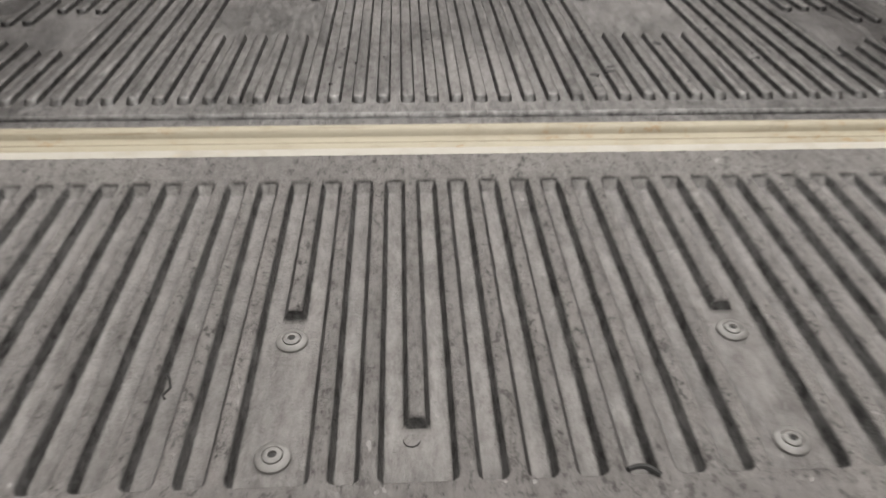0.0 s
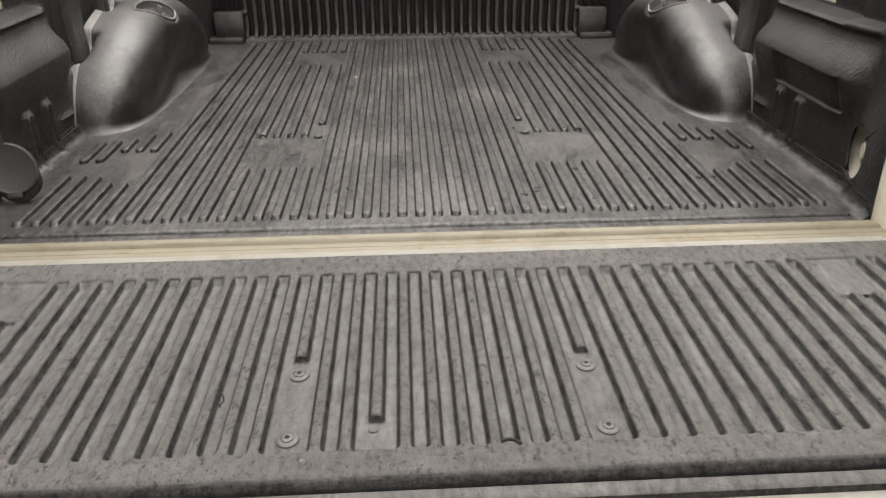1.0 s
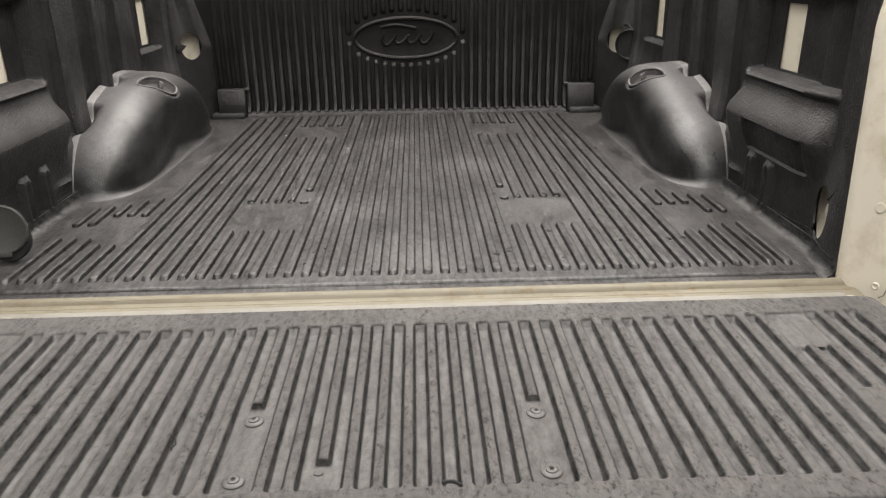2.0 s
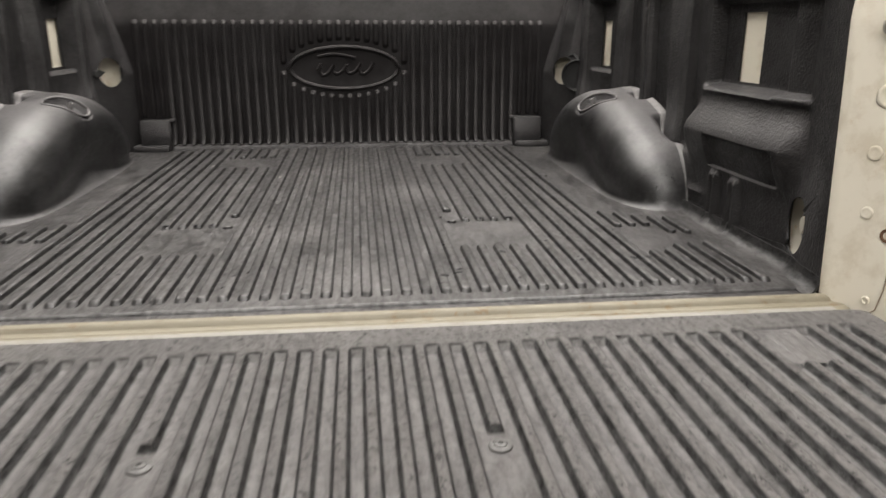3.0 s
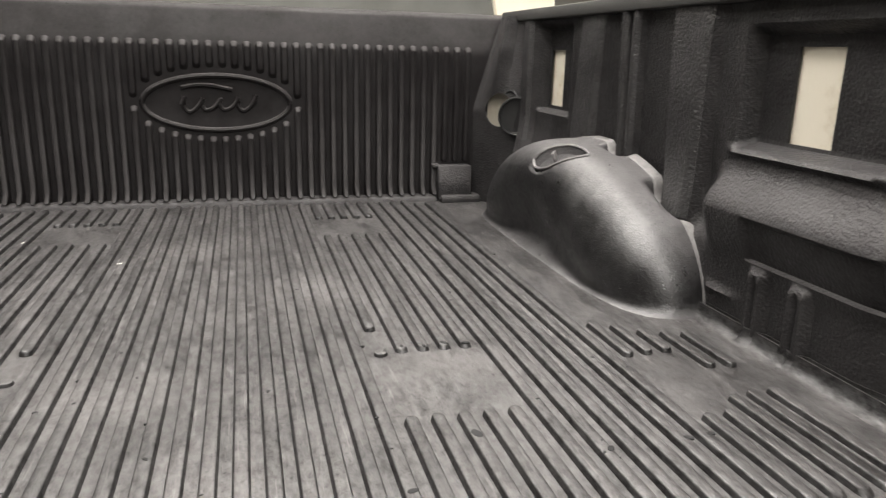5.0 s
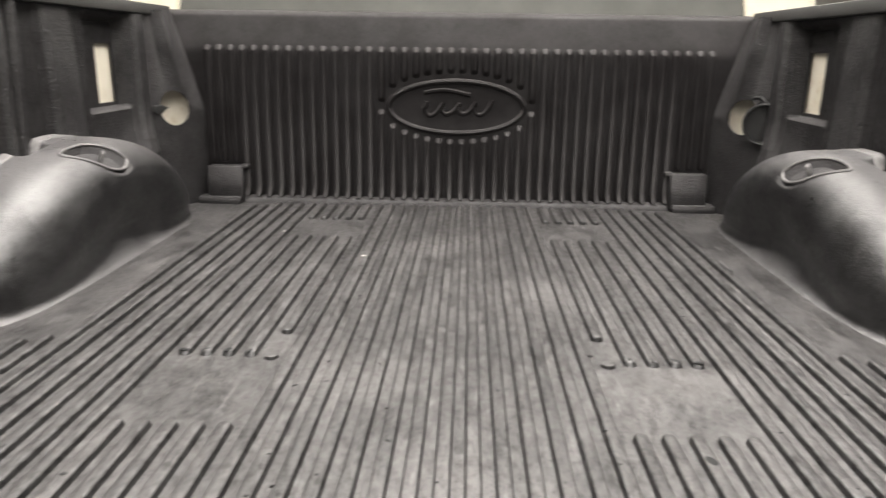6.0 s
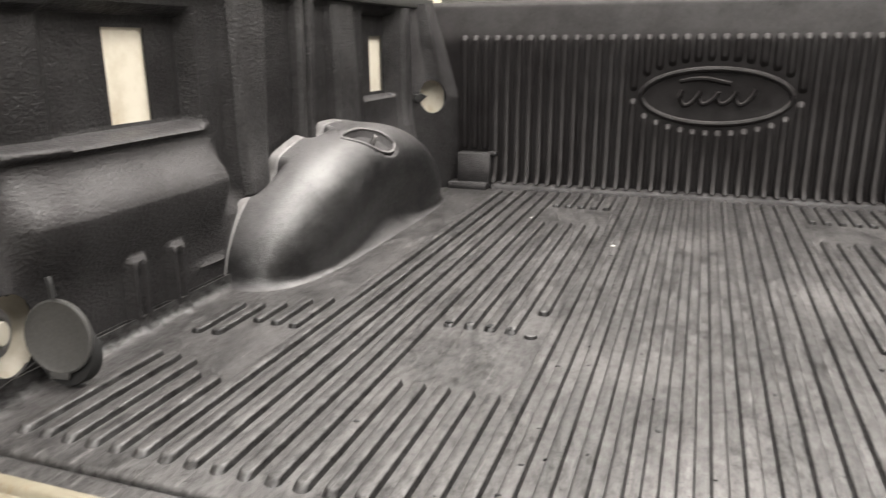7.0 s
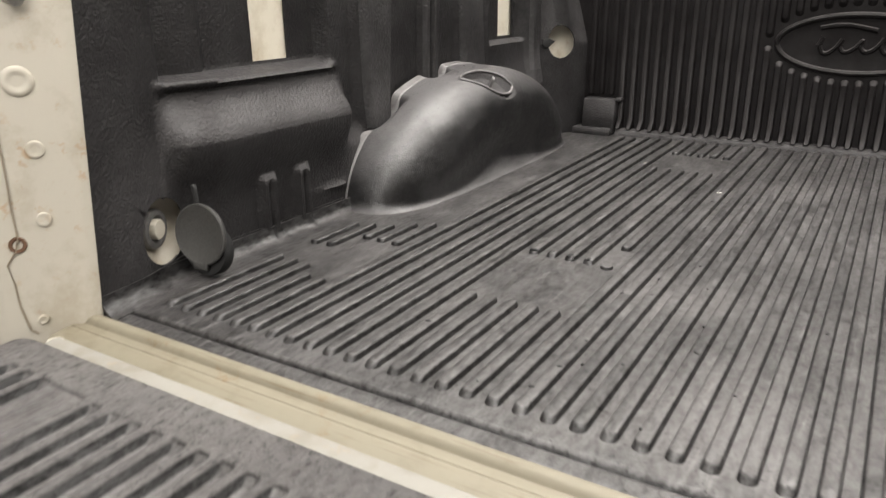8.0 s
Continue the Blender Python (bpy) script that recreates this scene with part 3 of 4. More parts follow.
    for k, (y, z) in enumerate(edge):
        a, b = edge[max(0, k - 1)], edge[min(len(edge) - 1, k + 1)]
        ty, tz = b[0] - a[0], b[1] - a[1]
        size = math.hypot(ty, tz)
        ny, nz = -tz / size, ty / size
        wide = 0.0105 * (1 - 0.5 * step(0.90, 1.3, y))
        rows.append([bm.verts.new((sign * x, y + ny * o, z + nz * o)) for x, o in ((WELL_X + 0.010, -0.012), (WELL_X - 0.001, -0.0015), (WELL_X - 0.0002, 0.0006), (WELL_X + 0.0030, 0.0022), (WELL_X + 0.010, wide * 0.35), (WALL + 0.004, wide * 0.60), (WALL + 0.004, -0.012))])
    for a, b in zip(rows, rows[1:]):
        for k in range(7):
            bm.faces.new((a[k], a[(k + 1) % 7], b[(k + 1) % 7], b[k]))
    bm.faces.new(rows[0])
    bm.faces.new(list(reversed(rows[-1])))
    part("arch_lip", bm, EDGE_PLASTIC, housing, angle=50)
    return housing


housings = {sign: wheel_housing(sign) for sign in (-1, 1)}

# ---- front panel with its ribs and oval emblem ----
OVAL = (0.002, 0.283, 0.221, 0.094)      # centre x, z and half axes of the clear field


def front_place(x, z):
    y = FRONT
    f = (x / 0.190) ** 2 + ((z - OVAL[1]) / 0.070) ** 2
    y += 0.003 * (1 - step(0.9, 1.05, f))
    y += 0.30 * max(0.0, z - 0.438)
    if z > 0.532:
        d = min(0.018, z - 0.532)
        y += 0.018 - math.sqrt(max(0.0, 0.018 ** 2 - d * d))
    return (x, y, z)


front = part("front_panel", thicken(sheet(lines(-0.86, 0.86, 0.02), lines(0.002, 0.550, 0.02, (0.545,), 0.01, 0.002), front_place), 0.005), LINER, liner, "black ribbed front panel with a raised oval emblem")
for n in range(22):
    for sign in (-1, 1):
        x = sign * (n + 0.5) * PITCH
        if abs(x) < OVAL[2]:
            h = OVAL[3] * math.sqrt(1 - (x / OVAL[2]) ** 2)
            spans = [(0.006, OVAL[1] - h), (OVAL[1] + h, 0.450)]
        else:
            spans = [(0.108 if n >= 19 else 0.006, 0.450)]
        for a, b in spans:
            rib(front, x, a, b + 0.004, LINER, True, 0.0104, 0.0110, lead=0.85 if a > OVAL[1] else 0.0, toe=1.7 if a < 0.02 else 0.0)
ring = [(0.198 * math.cos(a), FRONT - 0.001, OVAL[1] + 0.075 * math.sin(a)) for a in np.linspace(0, 2 * math.pi, 72, endpoint=False)]
part("oval_ring", tube(ring, 0.0078, 8, True), LINER, front, "raised oval outline")
part("front_ledge", extrude_x([(1.714, -0.012), (1.714, 0.0125), (1.694, 0.0105), (1.686, 0.0075), (1.681, 0.0010), (1.679, -0.012)], -0.632, 0.632, 24), LINER_SIDE, liner, "pale-topped ledge along the foot of the front panel")
# plain raised strokes in the oval, no letters
swoosh = [(-0.095 + 0.135 * k / 24, FRONT + 0.001, 0.324 + 0.008 * math.sin(k / 24 * math.pi * 1.2)) for k in range(25)]
part("emblem_stroke", tube(swoosh, 0.0064, 7), LINER, front)
wave = [(-0.105 + 0.215 * k / 80 + 0.010 * math.sin(k / 80 * 9 * math.pi + 0.9), FRONT + 0.001, 0.277 + 0.006 * k / 80 + (0.024 - 0.008 * math.sin(k / 80 * math.pi)) * math.sin(k / 80 * 9 * math.pi)) for k in range(81)]
part("emblem_stroke", tube(wave, 0.0060, 7), LINER, front)

# the small square shelves in the front corners
for sign in (-1, 1):
    bm = boxed(0.634, 0.740, 1.666, FRONT + 0.004, -0.004, 0.103, 0.006)
    box(bm, 0.618, 0.640, 1.672, FRONT + 0.004, 0.095, 0.107, 0.003)
    box(bm, 0.640, 0.765, 1.652, FRONT + 0.004, -0.012, 0.014, 0.006)
    if sign < 0:
        bmesh.ops.scale(bm, vec=(-1, 1, 1), verts=bm.verts)
    for v in bm.verts:                       # moulded with a draft, so the faces lean back
        v.co.y += 0.09 * max(0.0, v.co.z) if v.co.y < 1.70 else 0.0
    part("corner_shelf", bm, LINER_SIDE, liner)

# slanting front corners with a round opening
CORNER_HOLE = (0.802, 1.635, 0.275, 0.049)


def corner_panel(sign):
    cx, cy, cz, r = CORNER_HOLE

    def surface(s, z):
        k = max(0.0, (z - 0.27) / 0.28)
        ax, ay = 0.752 + 0.085 * k ** 1.1, FRONT + 0.003
        bx, by = WALL + 0.002, SIDE_END - 0.008
        bulge = 0.007 * math.sin(math.pi * s) + 0.040 * min(1.0, 1.6 * k) * max(0.0, 1 - abs(s - 0.34) / 0.26)
        return Vector((ax + (bx - ax) * s - 0.6 * bulge, ay + (by - ay) * s - bulge, z))

    # s of the opening's middle
    ss = min(np.linspace(0.1, 0.9, 81), key=lambda s: abs(surface(s, cz).x - cx))
    mid = surface(ss, cz)
    width = (surface(1, cz) - surface(0, cz)).length

    def point(s, z):
        far = math.hypot((s - ss) * width, z - cz)
        if 1e-6 < abs(far - r) < 0.006:
            s, z = ss + (s - ss) * r / far, cz + (z - cz) * r / far
        p = surface(s, z)
        return (sign * p.x, p.y, p.z)

    bm = thicken(sheet(lines(0, 1, 0.04), lines(-0.008, 0.540, 0.009), point, lambda s, z: math.hypot((s - ss) * width, z - cz) > r), 0.004)
    part("corner_panel", bm, LINER_SIDE, liner)
    return mid


corner_panel(1)
corner_left = corner_panel(-1)
along = Vector((-0.548, -0.836, 0.0))
stub = prism([(-0.020, 0.004), (-0.006, 0.005), (0.004, 0.012), (0.026, 0.010), (0.030, -0.006), (0.018, -0.016), (0.002, -0.012), (-0.004, -0.004)], 0.0, 0.007, 0.0015)
stub.transform(Matrix.Translation((-corner_left.x, corner_left.y, corner_left.z)) @ Matrix.Translation(along * 0.042) @ Matrix(((along.x, 0, 0.836, 0), (along.y, 0, -0.548, 0), (0, 1, 0, 0), (0, 0, 0, 1))))
part("torn_strap", stub, RUBBER, liner, "torn black stub of a cover's strap")

# ---- the truck's painted steel box ----
truck = thing("pickup_truck", "cream painted pickup truck with an open cargo bed", "truck", (0, 0, GROUND))


def truck_part(name, bm, mat, label="", angle=40, parent=None):
    ob = part(name, bm, mat, parent or truck, label, angle=angle)
    ob.matrix_basis = Matrix.Translation((0, 0, -GROUND)) if parent is None else Matrix()
    return ob


sill_profile = [(0.060, -0.070), (0.060, -0.024), (-0.0010, -0.024), (-0.0015, -0.0075), (-0.0032, -0.0042), (-0.0070, -0.0030), (-0.0130, -0.0034), (-0.0175, -0.0056), (-0.0195, -0.0095), (-0.0210, -0.0122), (-0.0235, -0.0128), (-0.0340, -0.0130), (-0.0352, -0.0142), (-0.0368, -0.0142), (-0.0380, -0.0132), (-0.0640, -0.0160), (-0.0700, -0.0190), (-0.0745, -0.0240), (-0.0750, -0.070)]
truck_part("bed_sill", extrude_x(sill_profile, -0.835, 0.835, 40), CREAM_SILL, "cream painted rear bed sill with brown stains")
for sign in (-1, 1):
    bm = boxed(0.902, 0.935, 0.22, 1.52, 0.05, 0.52)
    box(bm, 0.935, 1.0, -0.10, 1.76, -0.35, 0.545, 0.02)
    if sign < 0:
        bmesh.ops.scale(bm, vec=(-1, 1, 1), verts=bm.verts)
    truck_part("box_side", bm, CREAM, "cream painted bed side wall")
    bm = boxed(0.836, 1.01, -0.02, 1.735, 0.528, 0.557, 0.005)
    if sign < 0:
        bmesh.ops.scale(bm, vec=(-1, 1, 1), verts=bm.verts)
    truck_part("rail_cap", bm, CAP, "black plastic bed rail cap")
    # the slanting rear post
    outline = [(0.8135, 0.003), (0.8135, -0.006), (0.8175, -0.0165), (0.834, -0.0315), (0.870, -0.100), (0.885, -0.112), (1.0, -0.118), (1.0, 0.003)]
    bm = bmesh.new()
    rings = []
    for k in range(31):
        z = -0.075 + 0.62 * k / 30
        out, fore = 0.02 * max(0.0, z) + 0.012 * step(0.43, 0.54, z), 0.09 * max(0.0, z)
        rings.append([bm.verts.new((sign * (x + (out if x < 0.9 else 0)), y + (fore if x < 0.9 or y > 0 else 0), z)) for x, y in outline])
    for a, b in zip(rings, rings[1:]):
        for i in range(len(outline)):
            k = (i + 1) % len(outline)
            bm.faces.new((a[i], a[k], b[k], b[i]))
    bm.faces.new(rings[0])
    bm.faces.new(list(reversed(rings[-1])))
    # the left post takes the darkened copy in place of weaker light
    post_paint = CREAM_POST if sign > 0 else CREAM_POST_DIM
    post = truck_part("rear_post", bm, post_paint, "cream rear post with rust stains", 50)
    def on_post(along, up):
        return Vector((sign * (0.8205 + 0.02 * max(up, 0.0) + 0.50 * along), -0.0155 + 0.09 * max(up, 0.0) - 0.845 * along, up))

    q = Vector((-sign * 0.88, -0.47, 0.05)).to_track_quat("Z", "Y").to_matrix().to_4x4()
    for along, up, r, deep in ((0.054, 0.325, 0.020, 0.0016), (0.042, 0.143, 0.010, 0.0006), (0.043, 0.237, 0.012, 0.0006), (0.057, 0.004, 0.0070, 0.0018)):
        part("post_stamping", lathe([(r, -0.002), (r * 0.94, 0.0), (r * 0.80, deep * 0.9), (r * 0.62, deep), (r * 0.50, deep * 0.2), (r * 0.3, 0.0002), (0, 0.0002)], 24, Matrix.Translation(on_post(along, up)) @ q), post_paint, post)
    part("rusty_hole", lathe([(0.0115, -0.001), (0.0105, 0.0014), (0.0070, 0.0012), (0.0060, -0.0008), (0.0, -0.0009)], 20, Matrix.Translation(on_post(0.077, 0.113)) @ q), RUST, post, "small hole with a rusty rim")
    q = Vector((-sign, 0, 0)).to_track_quat("Z", "Y").to_matrix().to_4x4()
    part("latch_striker", lathe([(0.009, -0.02), (0.009, 0.022), (0.012, 0.024), (0.012, 0.031), (0.009, 0.033), (0.0, 0.034)], 20, Matrix.Translation((sign * 0.872, -0.020, 0.428)) @ q), STEEL, post, "zinc plated latch bolt")
    seam = [on_post(along, up) + Vector((-sign * 0.0006, -0.0004, 0)) for along, up in ((0.066, -0.015), (0.074, -0.008), (0.083, 0.028), (0.086, 0.060), (0.092, 0.088), (0.080, 0.105), (0.076, 0.122), (0.079, 0.160), (0.081, 0.208), (0.086, 0.300))]
    part("post_seam", tube(seam, 0.0012, 5), SEALER, post)
    part("hinge_ring", tube([(sign * (0.802 + 0.011 * math.cos(a)), -0.078 + 0.009 * math.sin(a), -0.012) for a in np.linspace(0, 2 * math.pi, 24, endpoint=False)], 0.0024, 6, True), post_paint, post)
    bm = boxed(0.925, 1.012, -0.145, -0.116, -0.05, 0.36, 0.008)
    if sign < 0:
        bmesh.ops.scale(bm, vec=(-1, 1, 1), verts=bm.verts)
    truck_part("tail_light", bm, RED_LENS, "red tail light lens")
    # pocket of bare paint behind the tie-down opening, with its bolt
    q = Vector((-sign * 0.93, 0.36, 0)).to_track_quat("Z", "Y").to_matrix().to_4x4()
    pocket = truck_part("tie_down_pocket", lathe([(0.066, 0.0), (0.062, -0.004), (0.050, -0.018), (0.026, -0.024), (0.0, -0.024)], 28, Matrix.Translation((sign * 0.858, EYE_HOLE[0] + 0.006, EYE_HOLE[1])) @ q), CREAM_POST_DIM)
    m = Matrix.Translation((sign * 0.858, EYE_HOLE[0] + 0.006, EYE_HOLE[1])) @ q
    part("tie_down_ring", lathe([(0.033, -0.024), (0.033, -0.015), (0.031, -0.012), (0.023, -0.011), (0.020, -0.013), (0.019, -0.020), (0.019, -0.024)], 30, m), WASHER, pocket, "dull grey ring")
    part("tie_down_nut", lathe([(0.0165, -0.024), (0.0165, -0.008), (0.0150, -0.006), (0.0, -0.006)], 24, m), CREAM_POST_DIM, pocket, "cream painted stud")
    # painted corner behind the front opening
    bm = prism([(0.775, 1.735), (0.900, 1.578), (0.915, 1.59), (0.79, 1.745)], 0.20, 0.36)
    if sign < 0:
        bmesh.ops.scale(bm, vec=(-1, 1, 1), verts=bm.verts)
    truck_part("bed_corner", bm, CREAM)
truck_part("bed_floor", boxed(-0.93, 0.93, 0.02, 1.76, -0.08, -0.024), CREAM)
truck_part("bed_bulkhead", boxed(-0.98, 0.98, 1.775, 1.800, -0.10, 0.545, 0.004), CREAM)
cab = truck_part("cab", boxed(-1.0, 1.0, 1.84, 3.2, -0.45, 0.50, 0.03, 3), CREAM, "cream cab back")
part("cab_roof", boxed(-0.90, 0.90, 1.82, 3.0, 0.92, 0.98, 0.03, 3), CREAM, cab)
part("rear_window", boxed(-0.862, 0.862, 1.818, 1.828, 0.50, 0.91), GLASS_DARK, cab)
part("window_gasket", boxed(-0.866, 0.866, 1.812, 1.832, 0.495, 0.512, 0.004), RUBBER, cab)
for sign in (-1, 1):
    bm = boxed(0.80, 0.84, 1.98, 2.90, 0.48, 0.92)
    if sign < 0:
        bmesh.ops.scale(bm, vec=(-1, 1, 1), verts=bm.verts)
    part("side_window", bm, GLASS_DARK, cab)
bm = bmesh.new()
bmesh.ops.create_cube(bm, size=1.0, matrix=Matrix.Translation((0, 3.06, 0.70)) @ Matrix.Rotation(radians(32), 4, "X") @ Matrix.Diagonal((1.60, 0.012, 0.52, 1)))
part("windscreen", bm, GLASS_DARK, cab)
for sign in (-1, 1):
    bm = boxed(0.868, 1.060, 1.800, 1.98, 0.40, 0.95, 0.012)
    for v in bm.verts:
        v.co.x -= 0.28 * max(0.0, v.co.z - 0.57) * (1 if v.co.x < 0.95 else 0.6)
    if sign < 0:
        bmesh.ops.scale(bm, vec=(-1, 1, 1), verts=bm.verts)
    part("cab_pillar", bm, CREAM, cab)
for x0 in (-0.98, 0.76):
    for y0 in (0.75, 3.4):
        q = Vector((1, 0, 0)).to_track_quat("Z", "Y").to_matrix().to_4x4()
        w = truck_part("wheel", lathe([(0.0, 0.0), (0.20, 0.0), (0.22, 0.02), (0.34, 0.0), (0.37, 0.03), (0.37, 0.19), (0.34, 0.22), (0.0, 0.22)], 40, Matrix.Translation((x0, y0 + 0.32, GROUND + 0.37)) @ q), RUBBER)
truck_part("chassis", boxed(-0.45, 0.45, 0.1, 4.2, -0.45, -0.12, 0.02), RUBBER)
truck_part("bonnet", boxed(-0.93, 0.93, 3.2, 4.4, -0.45, 0.25, 0.06, 3), CREAM)

# ---- the lowered tailgate and its liner ----
DROOP = 1.1          # degrees by which the lowered tailgate hangs below level
gate = thing("tailgate", "cream painted tailgate, lowered flat", "tailgate", (0, -0.3, -0.07))
gate.matrix_basis = pose(0, -0.3, -0.079, DROOP, 0, 0)
gate_profile = [(-0.082, -0.060), (-0.080, -0.010), (-0.081, 0.004), (-0.084, 0.0095), (-0.090, 0.0115), (-0.111, 0.0105), (-0.123, 0.006), (-0.560, -0.0095), (-0.642, -0.0100), (-0.657, -0.015), (-0.666, -0.028), (-0.657, -0.060), (-0.12, -0.060)]
bm = extrude_x(gate_profile, -0.775, 0.775, 20)
bmesh.ops.translate(bm, vec=(0, 0.3, 0.07), verts=bm.verts)
part("gate_shell", bm, CREAM_GATE, gate, "worn cream painted steel shell")
part("handle_bezel", boxed(-0.11, 0.11, -0.366, -0.352, -0.02, 0.045, 0.004), RUBBER, gate)
for sign in (-1, 1):
    part("hinge_arm", boxed(sign * 0.776 - 0.006, sign * 0.776 + 0.006, 0.170, 0.225, 0.02, 0.072, 0.003), CREAM_GATE, gate)

CHAN0, CHAN_P, CHAN_HALF = 0.0, 0.0338, 0.0094
G_TOP, G_DEPTH = 0.0165, 0.0112
recesses, pads = [], []      # x0, x1, y0, y1
for n in range(-22, 23):
    x = CHAN0 + n * CHAN_P
    top, low = -0.166, -0.555
    if abs(n) >= 19:
        low = -0.385
    if abs(n) >= 20:
        top = -0.160
    recesses.append((x - CHAN_HALF, x + CHAN_HALF, low, top))
for n, top in ((-5.5, -0.382), (5.5, -0.382), (-2.5, -0.502)):
    x = CHAN0 + n * CHAN_P
    recesses.append((x - CHAN_P / 2 - CHAN_HALF, x + CHAN_P / 2 + CHAN_HALF, -0.555, top))
for sign in (-1, 1):
    a, b = CHAN0 + sign * 17.72 * CHAN_P, CHAN0 + sign * 19.72 * CHAN_P
    pads.append((min(a, b), max(a, b), -0.269, -0.163))


def gate_sheet():
    ex = []
    for n in range(-22, 23):
        x = CHAN0 + n * CHAN_P
        ex += [x - CHAN_HALF, x + CHAN_HALF]
    xs = lines(-0.817, 0.817, 0.0170, ex + [-0.811, 0.811], 0.0041, 0.002)
    ys = lines(-0.602, -0.107, 0.030, (-0.163, -0.176, -0.269, -0.383, -0.502, -0.555), 0.010, 0.002)
    ys = sorted(set(ys) | {-0.108, -0.110, -0.113, -0.586, -0.590, -0.594, -0.597, -0.600})
    X, Y = np.meshgrid(np.array(xs), np.array(ys), indexing="ij")
    sdf = np.full(X.shape, 1.0)
    rad = 0.005
    shallow = np.full(X.shape, 1.0)
    rise = np.full(X.shape, 1.0)             # the channels run out gently at the hinge end
    for k, (x0, x1, y0, y1) in enumerate(recesses + pads):
        qx = np.abs(X - (x0 + x1) / 2) - ((x1 - x0) / 2 - rad)
        qy = np.abs(Y - (y0 + y1) / 2) - ((y1 - y0) / 2 - rad)
        d = np.hypot(np.maximum(qx, 0), np.maximum(qy, 0)) + np.minimum(np.maximum(qx, qy), 0) - rad
        if k >= len(recesses):
            shallow = np.minimum(shallow, d)
        else:
            sdf = np.minimum(sdf, d)
            if y1 > -0.2:
                run = np.clip((y1 + 0.003 - Y) / 0.017, 0, 1)
                rise = np.where(np.abs(X - (x0 + x1) / 2) < 0.016, np.minimum(rise, run), rise)
    sdf = np.where(shallow < 0, np.maximum(sdf, -0.0004), sdf)
    for sign in (-1, 1):
        d = np.abs(np.hypot(X - CHAN0 - sign * 0.676, Y + 0.4495) - 0.032) - 0.003
        sdf = np.minimum(sdf, d + 0.002)
    t = np.clip((0.0030 - sdf) / 0.0066, 0, 1)
    Z = G_TOP - G_DEPTH * t * t * (3 - 2 * t) * rise
    t = np.clip((0.003 - shallow) / 0.008, 0, 1)
    Z = np.minimum(Z, G_TOP - 0.0045 * t * t * (3 - 2 * t))
    Z -= 0.012 * np.clip((-0.590 - Y) / 0.012, 0, 1) ** 2
    Z -= 0.008 * np.clip((Y + 0.114) / 0.007, 0, 1) ** 2
    Z -= 0.010 * np.clip((np.abs(X) - 0.807) / 0.010, 0, 1) ** 2
    limit = -0.107 - np.clip(np.abs(X) - 0.797, 0, 1) * 1.05
    Yc = -0.602 + (Y + 0.602) * (limit + 0.602) / 0.495
    bm = bmesh.new()
    g = [[bm.verts.new((X[i, j], Yc[i, j], Z[i, j])) for j in range(len(ys))] for i in range(len(xs))]
    for i in range(len(xs) - 1):
        for j in range(len(ys) - 1):
            bm.faces.new((g[i][j], g[i + 1][j], g[i + 1][j + 1], g[i][j + 1]))
    # skirt down to the steel
    rim = [g[i][0] for i in range(len(xs))] + [g[-1][j] for j in range(1, len(ys))] + [g[i][-1] for i in range(len(xs) - 2, -1, -1)] + [g[0][j] for j in range(len(ys) - 2, 0, -1)]
    low = [bm.verts.new((v.co.x, v.co.y, -0.0110 if v.co.y < -0.54 else 0.006)) for v in rim]
    for k in range(len(rim)):
        n = (k + 1) % len(rim)
        bm.faces.new((rim[k], rim[n], low[n], low[k]))
    return bm


gate_liner = thing("tailgate_liner", "scuffed grey-black ribbed plastic panel screwed to the lowered tailgate", "tailgate liner", (0, -0.3, -0.035))
gate_liner.matrix_basis = pose(0, -0.3, -0.044, DROOP, 0, 0)


def on_gate(bm):
    bmesh.ops.translate(bm, vec=(0, 0.3, 0.035), verts=bm.verts)
    return bm


part("ribbed_panel", on_gate(gate_sheet()), LINER_GATE, gate_liner, angle=60)
part("end_strip", on_gate(extrude_x([(-0.604, -0.0115), (-0.604, 0.0010), (-0.606, 0.0028), (-0.617, 0.0022), (-0.622, -0.0015), (-0.624, -0.0115)], -0.812, 0.812, 8)), LINER_GATE, gate_liner, "narrow grey edge strip")
for n in (-5.5, 5.5):
    for y in (-0.4085, -0.526):
        x = CHAN0 + n * CHAN_P
        z = G_TOP - G_DEPTH
        m = Matrix.Translation((x, y + 0.3, z + 0.035))
        washer = part("washer", lathe([(0.0130, -0.001), (0.0130, 0.0022), (0.0118, 0.0034), (0.0080, 0.0040), (0.0074, 0.0028), (0.0, 0.0028)], 28, m), WASHER, gate_liner, "round grey washer")
        part("screw_head", lathe([(0.0072, 0.0026), (0.0068, 0.0046), (0.0050, 0.0054), (0.0032, 0.0054), (0.0028, 0.0034), (0.0, 0.0034)], 20, m), WASHER, washer)
        part("screw_socket", lathe([(0.0030, 0.0030), (0.0027, 0.0040), (0.0, 0.0041)], 6, m), DARK, washer)
part("moulding_pip", lathe([(0.0065, -0.001), (0.0060, 0.0012), (0.0035, 0.0026), (0.0, 0.0030)], 16, Matrix.Translation((CHAN0 - 2.62 * CHAN_P, -0.514 + 0.3, G_TOP - G_DEPTH + 0.035))), LINER_GATE, gate_liner)


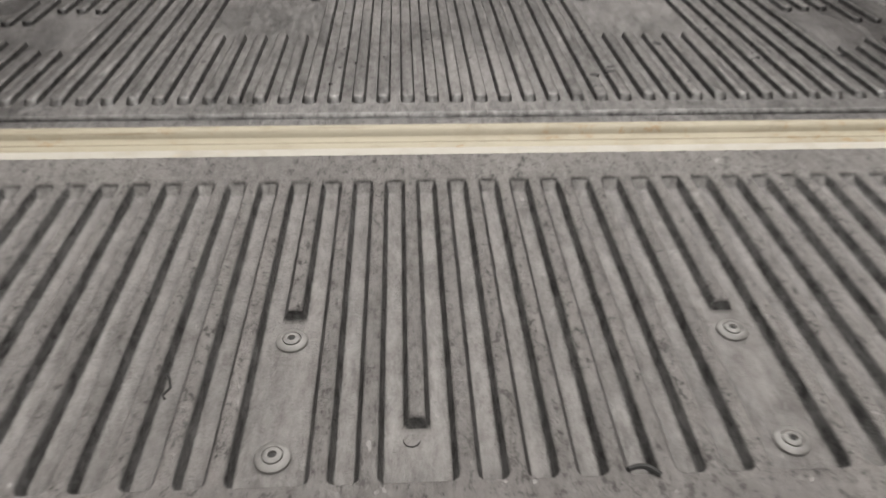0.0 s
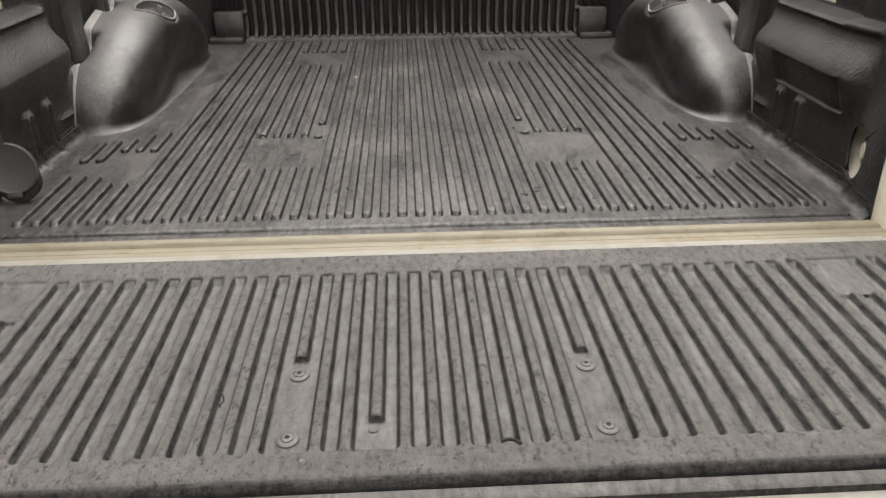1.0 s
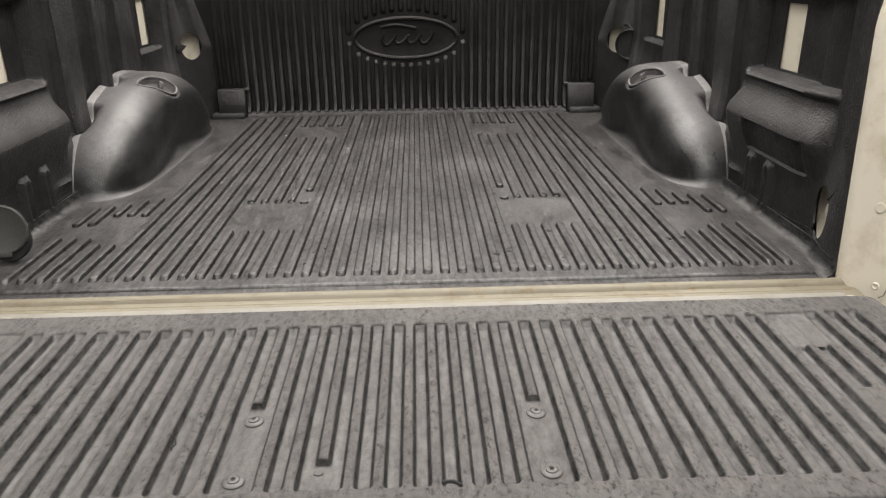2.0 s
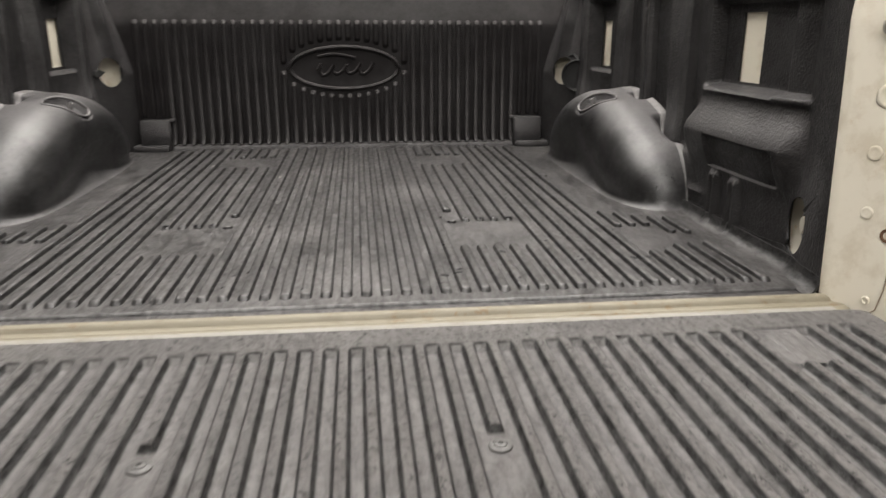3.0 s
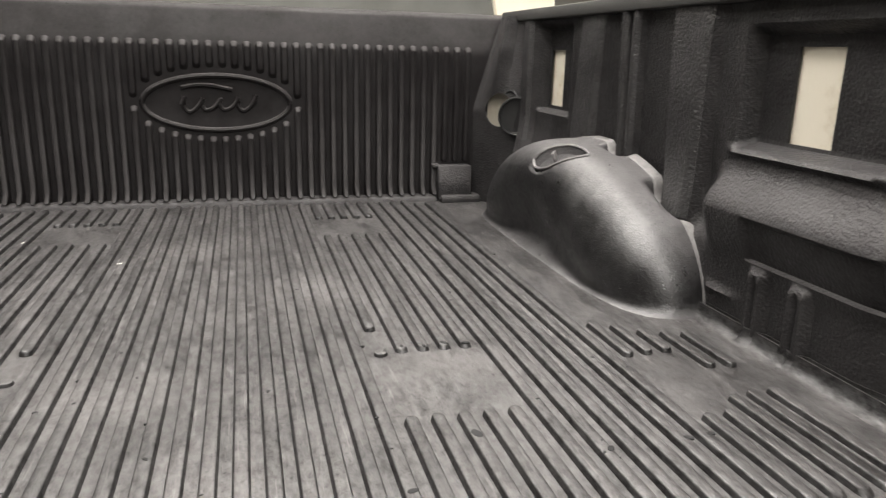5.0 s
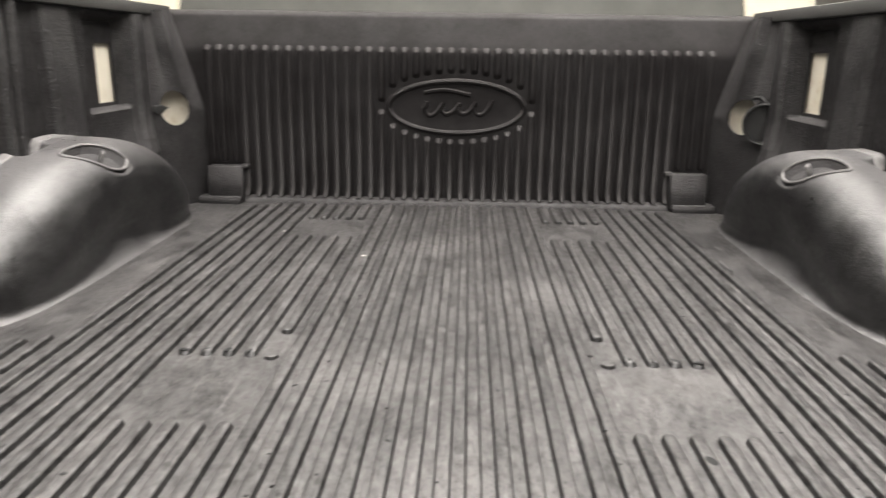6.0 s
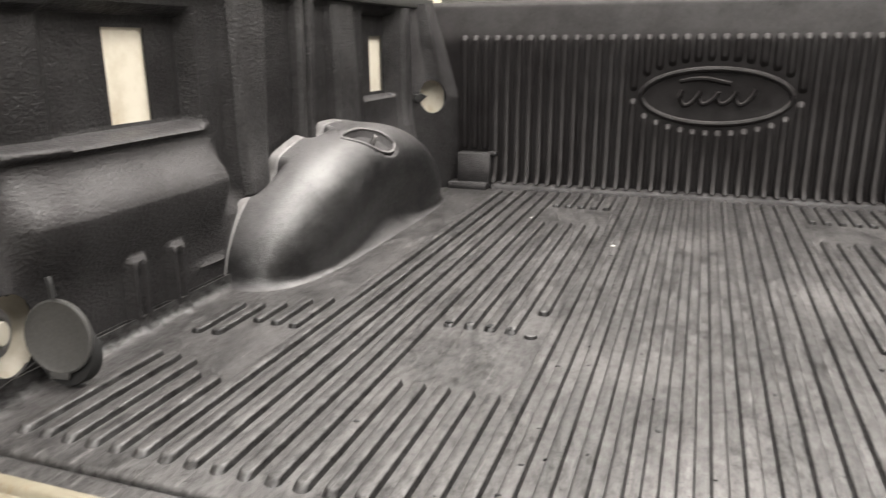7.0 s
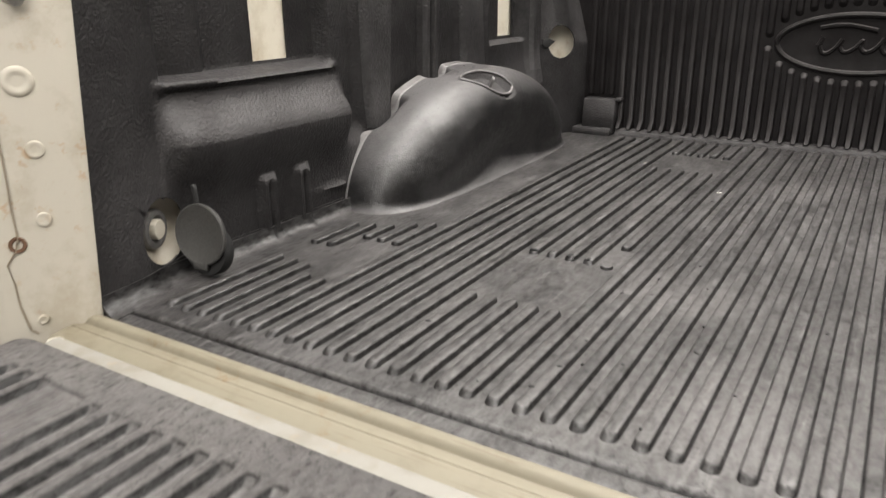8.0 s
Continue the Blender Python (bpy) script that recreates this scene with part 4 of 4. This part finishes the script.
# ---- tie-down covers hanging open ----
def cover(name, label, at, face, strap_to, hollow=False):
    ob = thing(name, label, "cap", at, "tie-down covers")
    q = Vector(face).to_track_quat("Z", "Y").to_matrix().to_4x4()
    disc = lathe([(0.0, 0.0), (0.050, 0.0), (0.0545, 0.0015), (0.056, 0.004), (0.056, 0.009), (0.053, 0.0105), (0.050, 0.0095), (0.047, 0.0080), (0.0, 0.0080)], 44, q @ Matrix.Translation((0, 0, -0.006)))
    if hollow:
        disc.free()
        disc = lathe([(0.0, -0.012), (0.050, -0.012), (0.0515, 0.006), (0.0535, 0.008), (0.056, 0.007), (0.057, -0.004), (0.056, -0.016), (0.0, -0.017)], 44, q)
    if not hollow:
        bmesh.ops.scale(disc, vec=(0.90, 0.90, 0.90), verts=disc.verts)
        # black disc showing as a crescent under the lid
        back_disc = lathe([(0.0, 0.0), (0.040, 0.0), (0.042, -0.003), (0.042, -0.020), (0.039, -0.024), (0.0, -0.024)], 36, q @ Matrix.Translation((0.004, -0.027, -0.004)))
        part("back_disc", back_disc, DARK, ob, "black disc behind and below the cover")
    part("lid", disc, RUBBER if hollow else CAP, ob)
    to = Vector(strap_to) - Vector(at)
    side = q @ Vector((0, 0.053, 0))
    top = Vector((0, 0, 0.054)) if abs(face[2]) < 0.5 else side
    pts = [top * (1 - k / 6) + to * (k / 6) + Vector((0, 0, 0.012 * math.sin(math.pi * k / 6))) for k in range(7)]
    part("strap", tube(pts, 0.0045, 6), RUBBER, ob)
    part("pull_tab", boxed(-0.014, 0.014, -0.057, -0.047, -0.003, 0.004, 0.0015), CAP, ob).matrix_basis = q
    return ob


cover("tie_down_cover", "round grey-black plastic cover hanging open from its strap", (-0.800, 0.180, 0.066), (0.12, -0.98, 0.12), (-0.806, 0.182, 0.142))
cover("tie_down_cover", "round black plastic cover hanging open in the front corner", (0.836, 1.556, 0.262), (-0.42, -0.90, -0.10), (0.818, 1.606, 0.325), True)

# ---- loose scraps on the floor ----
for x, y, w, l, turn in ((-0.190, 1.092, 0.010, 0.004, 10), (-0.42, 1.30, 0.008, 0.004, 40)):
    ob = new("paper_scrap", finish(boxed(-w / 2, w / 2, -l / 2, l / 2, 0, 0.0012, 0.0004), "paper_scrap", DEBRIS))
    ob.matrix_basis = pose(x, y, 0.0002, 0, 0, turn)
    tagged(ob, "tiny pale scrap lying on the ribbed floor", "scrap")

curl = [(0.0, 0.0, 0.0012), (0.004, -0.007, 0.004), (0.006, -0.014, 0.0015), (0.002, -0.021, 0.0012), (0.005, -0.026, 0.003)]
splinter = new("plastic_shaving", finish(tube(curl, 0.0011, 5), "plastic_shaving", DARK))
splinter.matrix_basis = pose(-0.274, -0.455, 0.0046, DROOP, 0, 0)
tagged(splinter, "thin curled black plastic shaving on the tailgate panel", "shaving")
bent = [(0.022 * k / 8 - 0.011, 0.005 * math.sin(k / 8 * math.pi), 0.002) for k in range(9)]
scrap = new("rubber_scrap", finish(tube(bent, 0.0022, 6), "rubber_scrap", DARK))
scrap.matrix_basis = pose(0.067, -0.558, 0.0022, DROOP, 0, -14)
tagged(scrap, "short bent strip of black rubber on the tailgate panel", "scrap")

# ---- the workshop round the truck; unseen ceiling and three walls darkened to cut bounce ----
def setting(name, bm, mat, label, category):
    ob = new(name, finish(bm, name, mat, True))
    return tagged(ob, label, category, kind="structure")


RX, RY0, RY1 = 3.6, -6.0, 6.0
setting("floor", boxed(-RX, RX, RY0, RY1, GROUND - 0.1, GROUND), CONCRETE, "grey concrete workshop floor", "floor")
setting("wall_west", boxed(-RX - 0.15, -RX, RY0, RY1, GROUND, CEILING), ROOM_PAINT, "cream workshop wall, darkened to cut bounce", "wall")
setting("wall_east", boxed(RX, RX + 0.15, RY0, RY1, GROUND, CEILING), EAST_PAINT, "white painted workshop wall", "wall")
setting("wall_north", boxed(-RX - 0.15, RX + 0.15, RY1, RY1 + 0.15, GROUND, CEILING), ROOM_PAINT, "cream workshop wall, darkened to cut bounce", "wall")
setting("wall_south", boxed(-RX - 0.15, RX + 0.15, RY0 - 0.15, RY0, GROUND, CEILING), ROOM_PAINT, "cream workshop wall, darkened to cut bounce", "wall")
setting("ceiling", boxed(-RX - 0.15, RX + 0.15, RY0 - 0.15, RY1 + 0.15, CEILING, CEILING + 0.12), CEIL_PAINT, "unseen workshop ceiling, darkened to cut bounce", "ceiling")
# All fittings are unseen; those behind the tailgate are added only to fill.
for x, y, wide, deep, power in LAMPS:
    ob = thing("unseen_ceiling_light", "unseen white panel light under the ceiling" if wide > 0.5 else "unseen white strip light under the ceiling", "lamp", (x, y, CEILING), "ceiling lights")
    part("housing", boxed(-wide / 2 - 0.04, wide / 2 + 0.04, -deep / 2 - 0.05, deep / 2 + 0.05, -0.06, -0.002, 0.01), CEIL_PAINT, ob)
    part("diffuser", boxed(-wide / 2, wide / 2, -deep / 2, deep / 2, -0.085, -0.058, 0.01), lamp_mat, ob)
    light = bpy.data.lights.new("unseen_light", "AREA")
    light.shape, light.size, light.size_y = "RECTANGLE", wide, deep
    light.energy, light.color = power, (1.0, 0.953, 0.908)
    lo = new("unseen_light", light)
    lo.matrix_basis = pose(x, y, CEILING - 0.10)
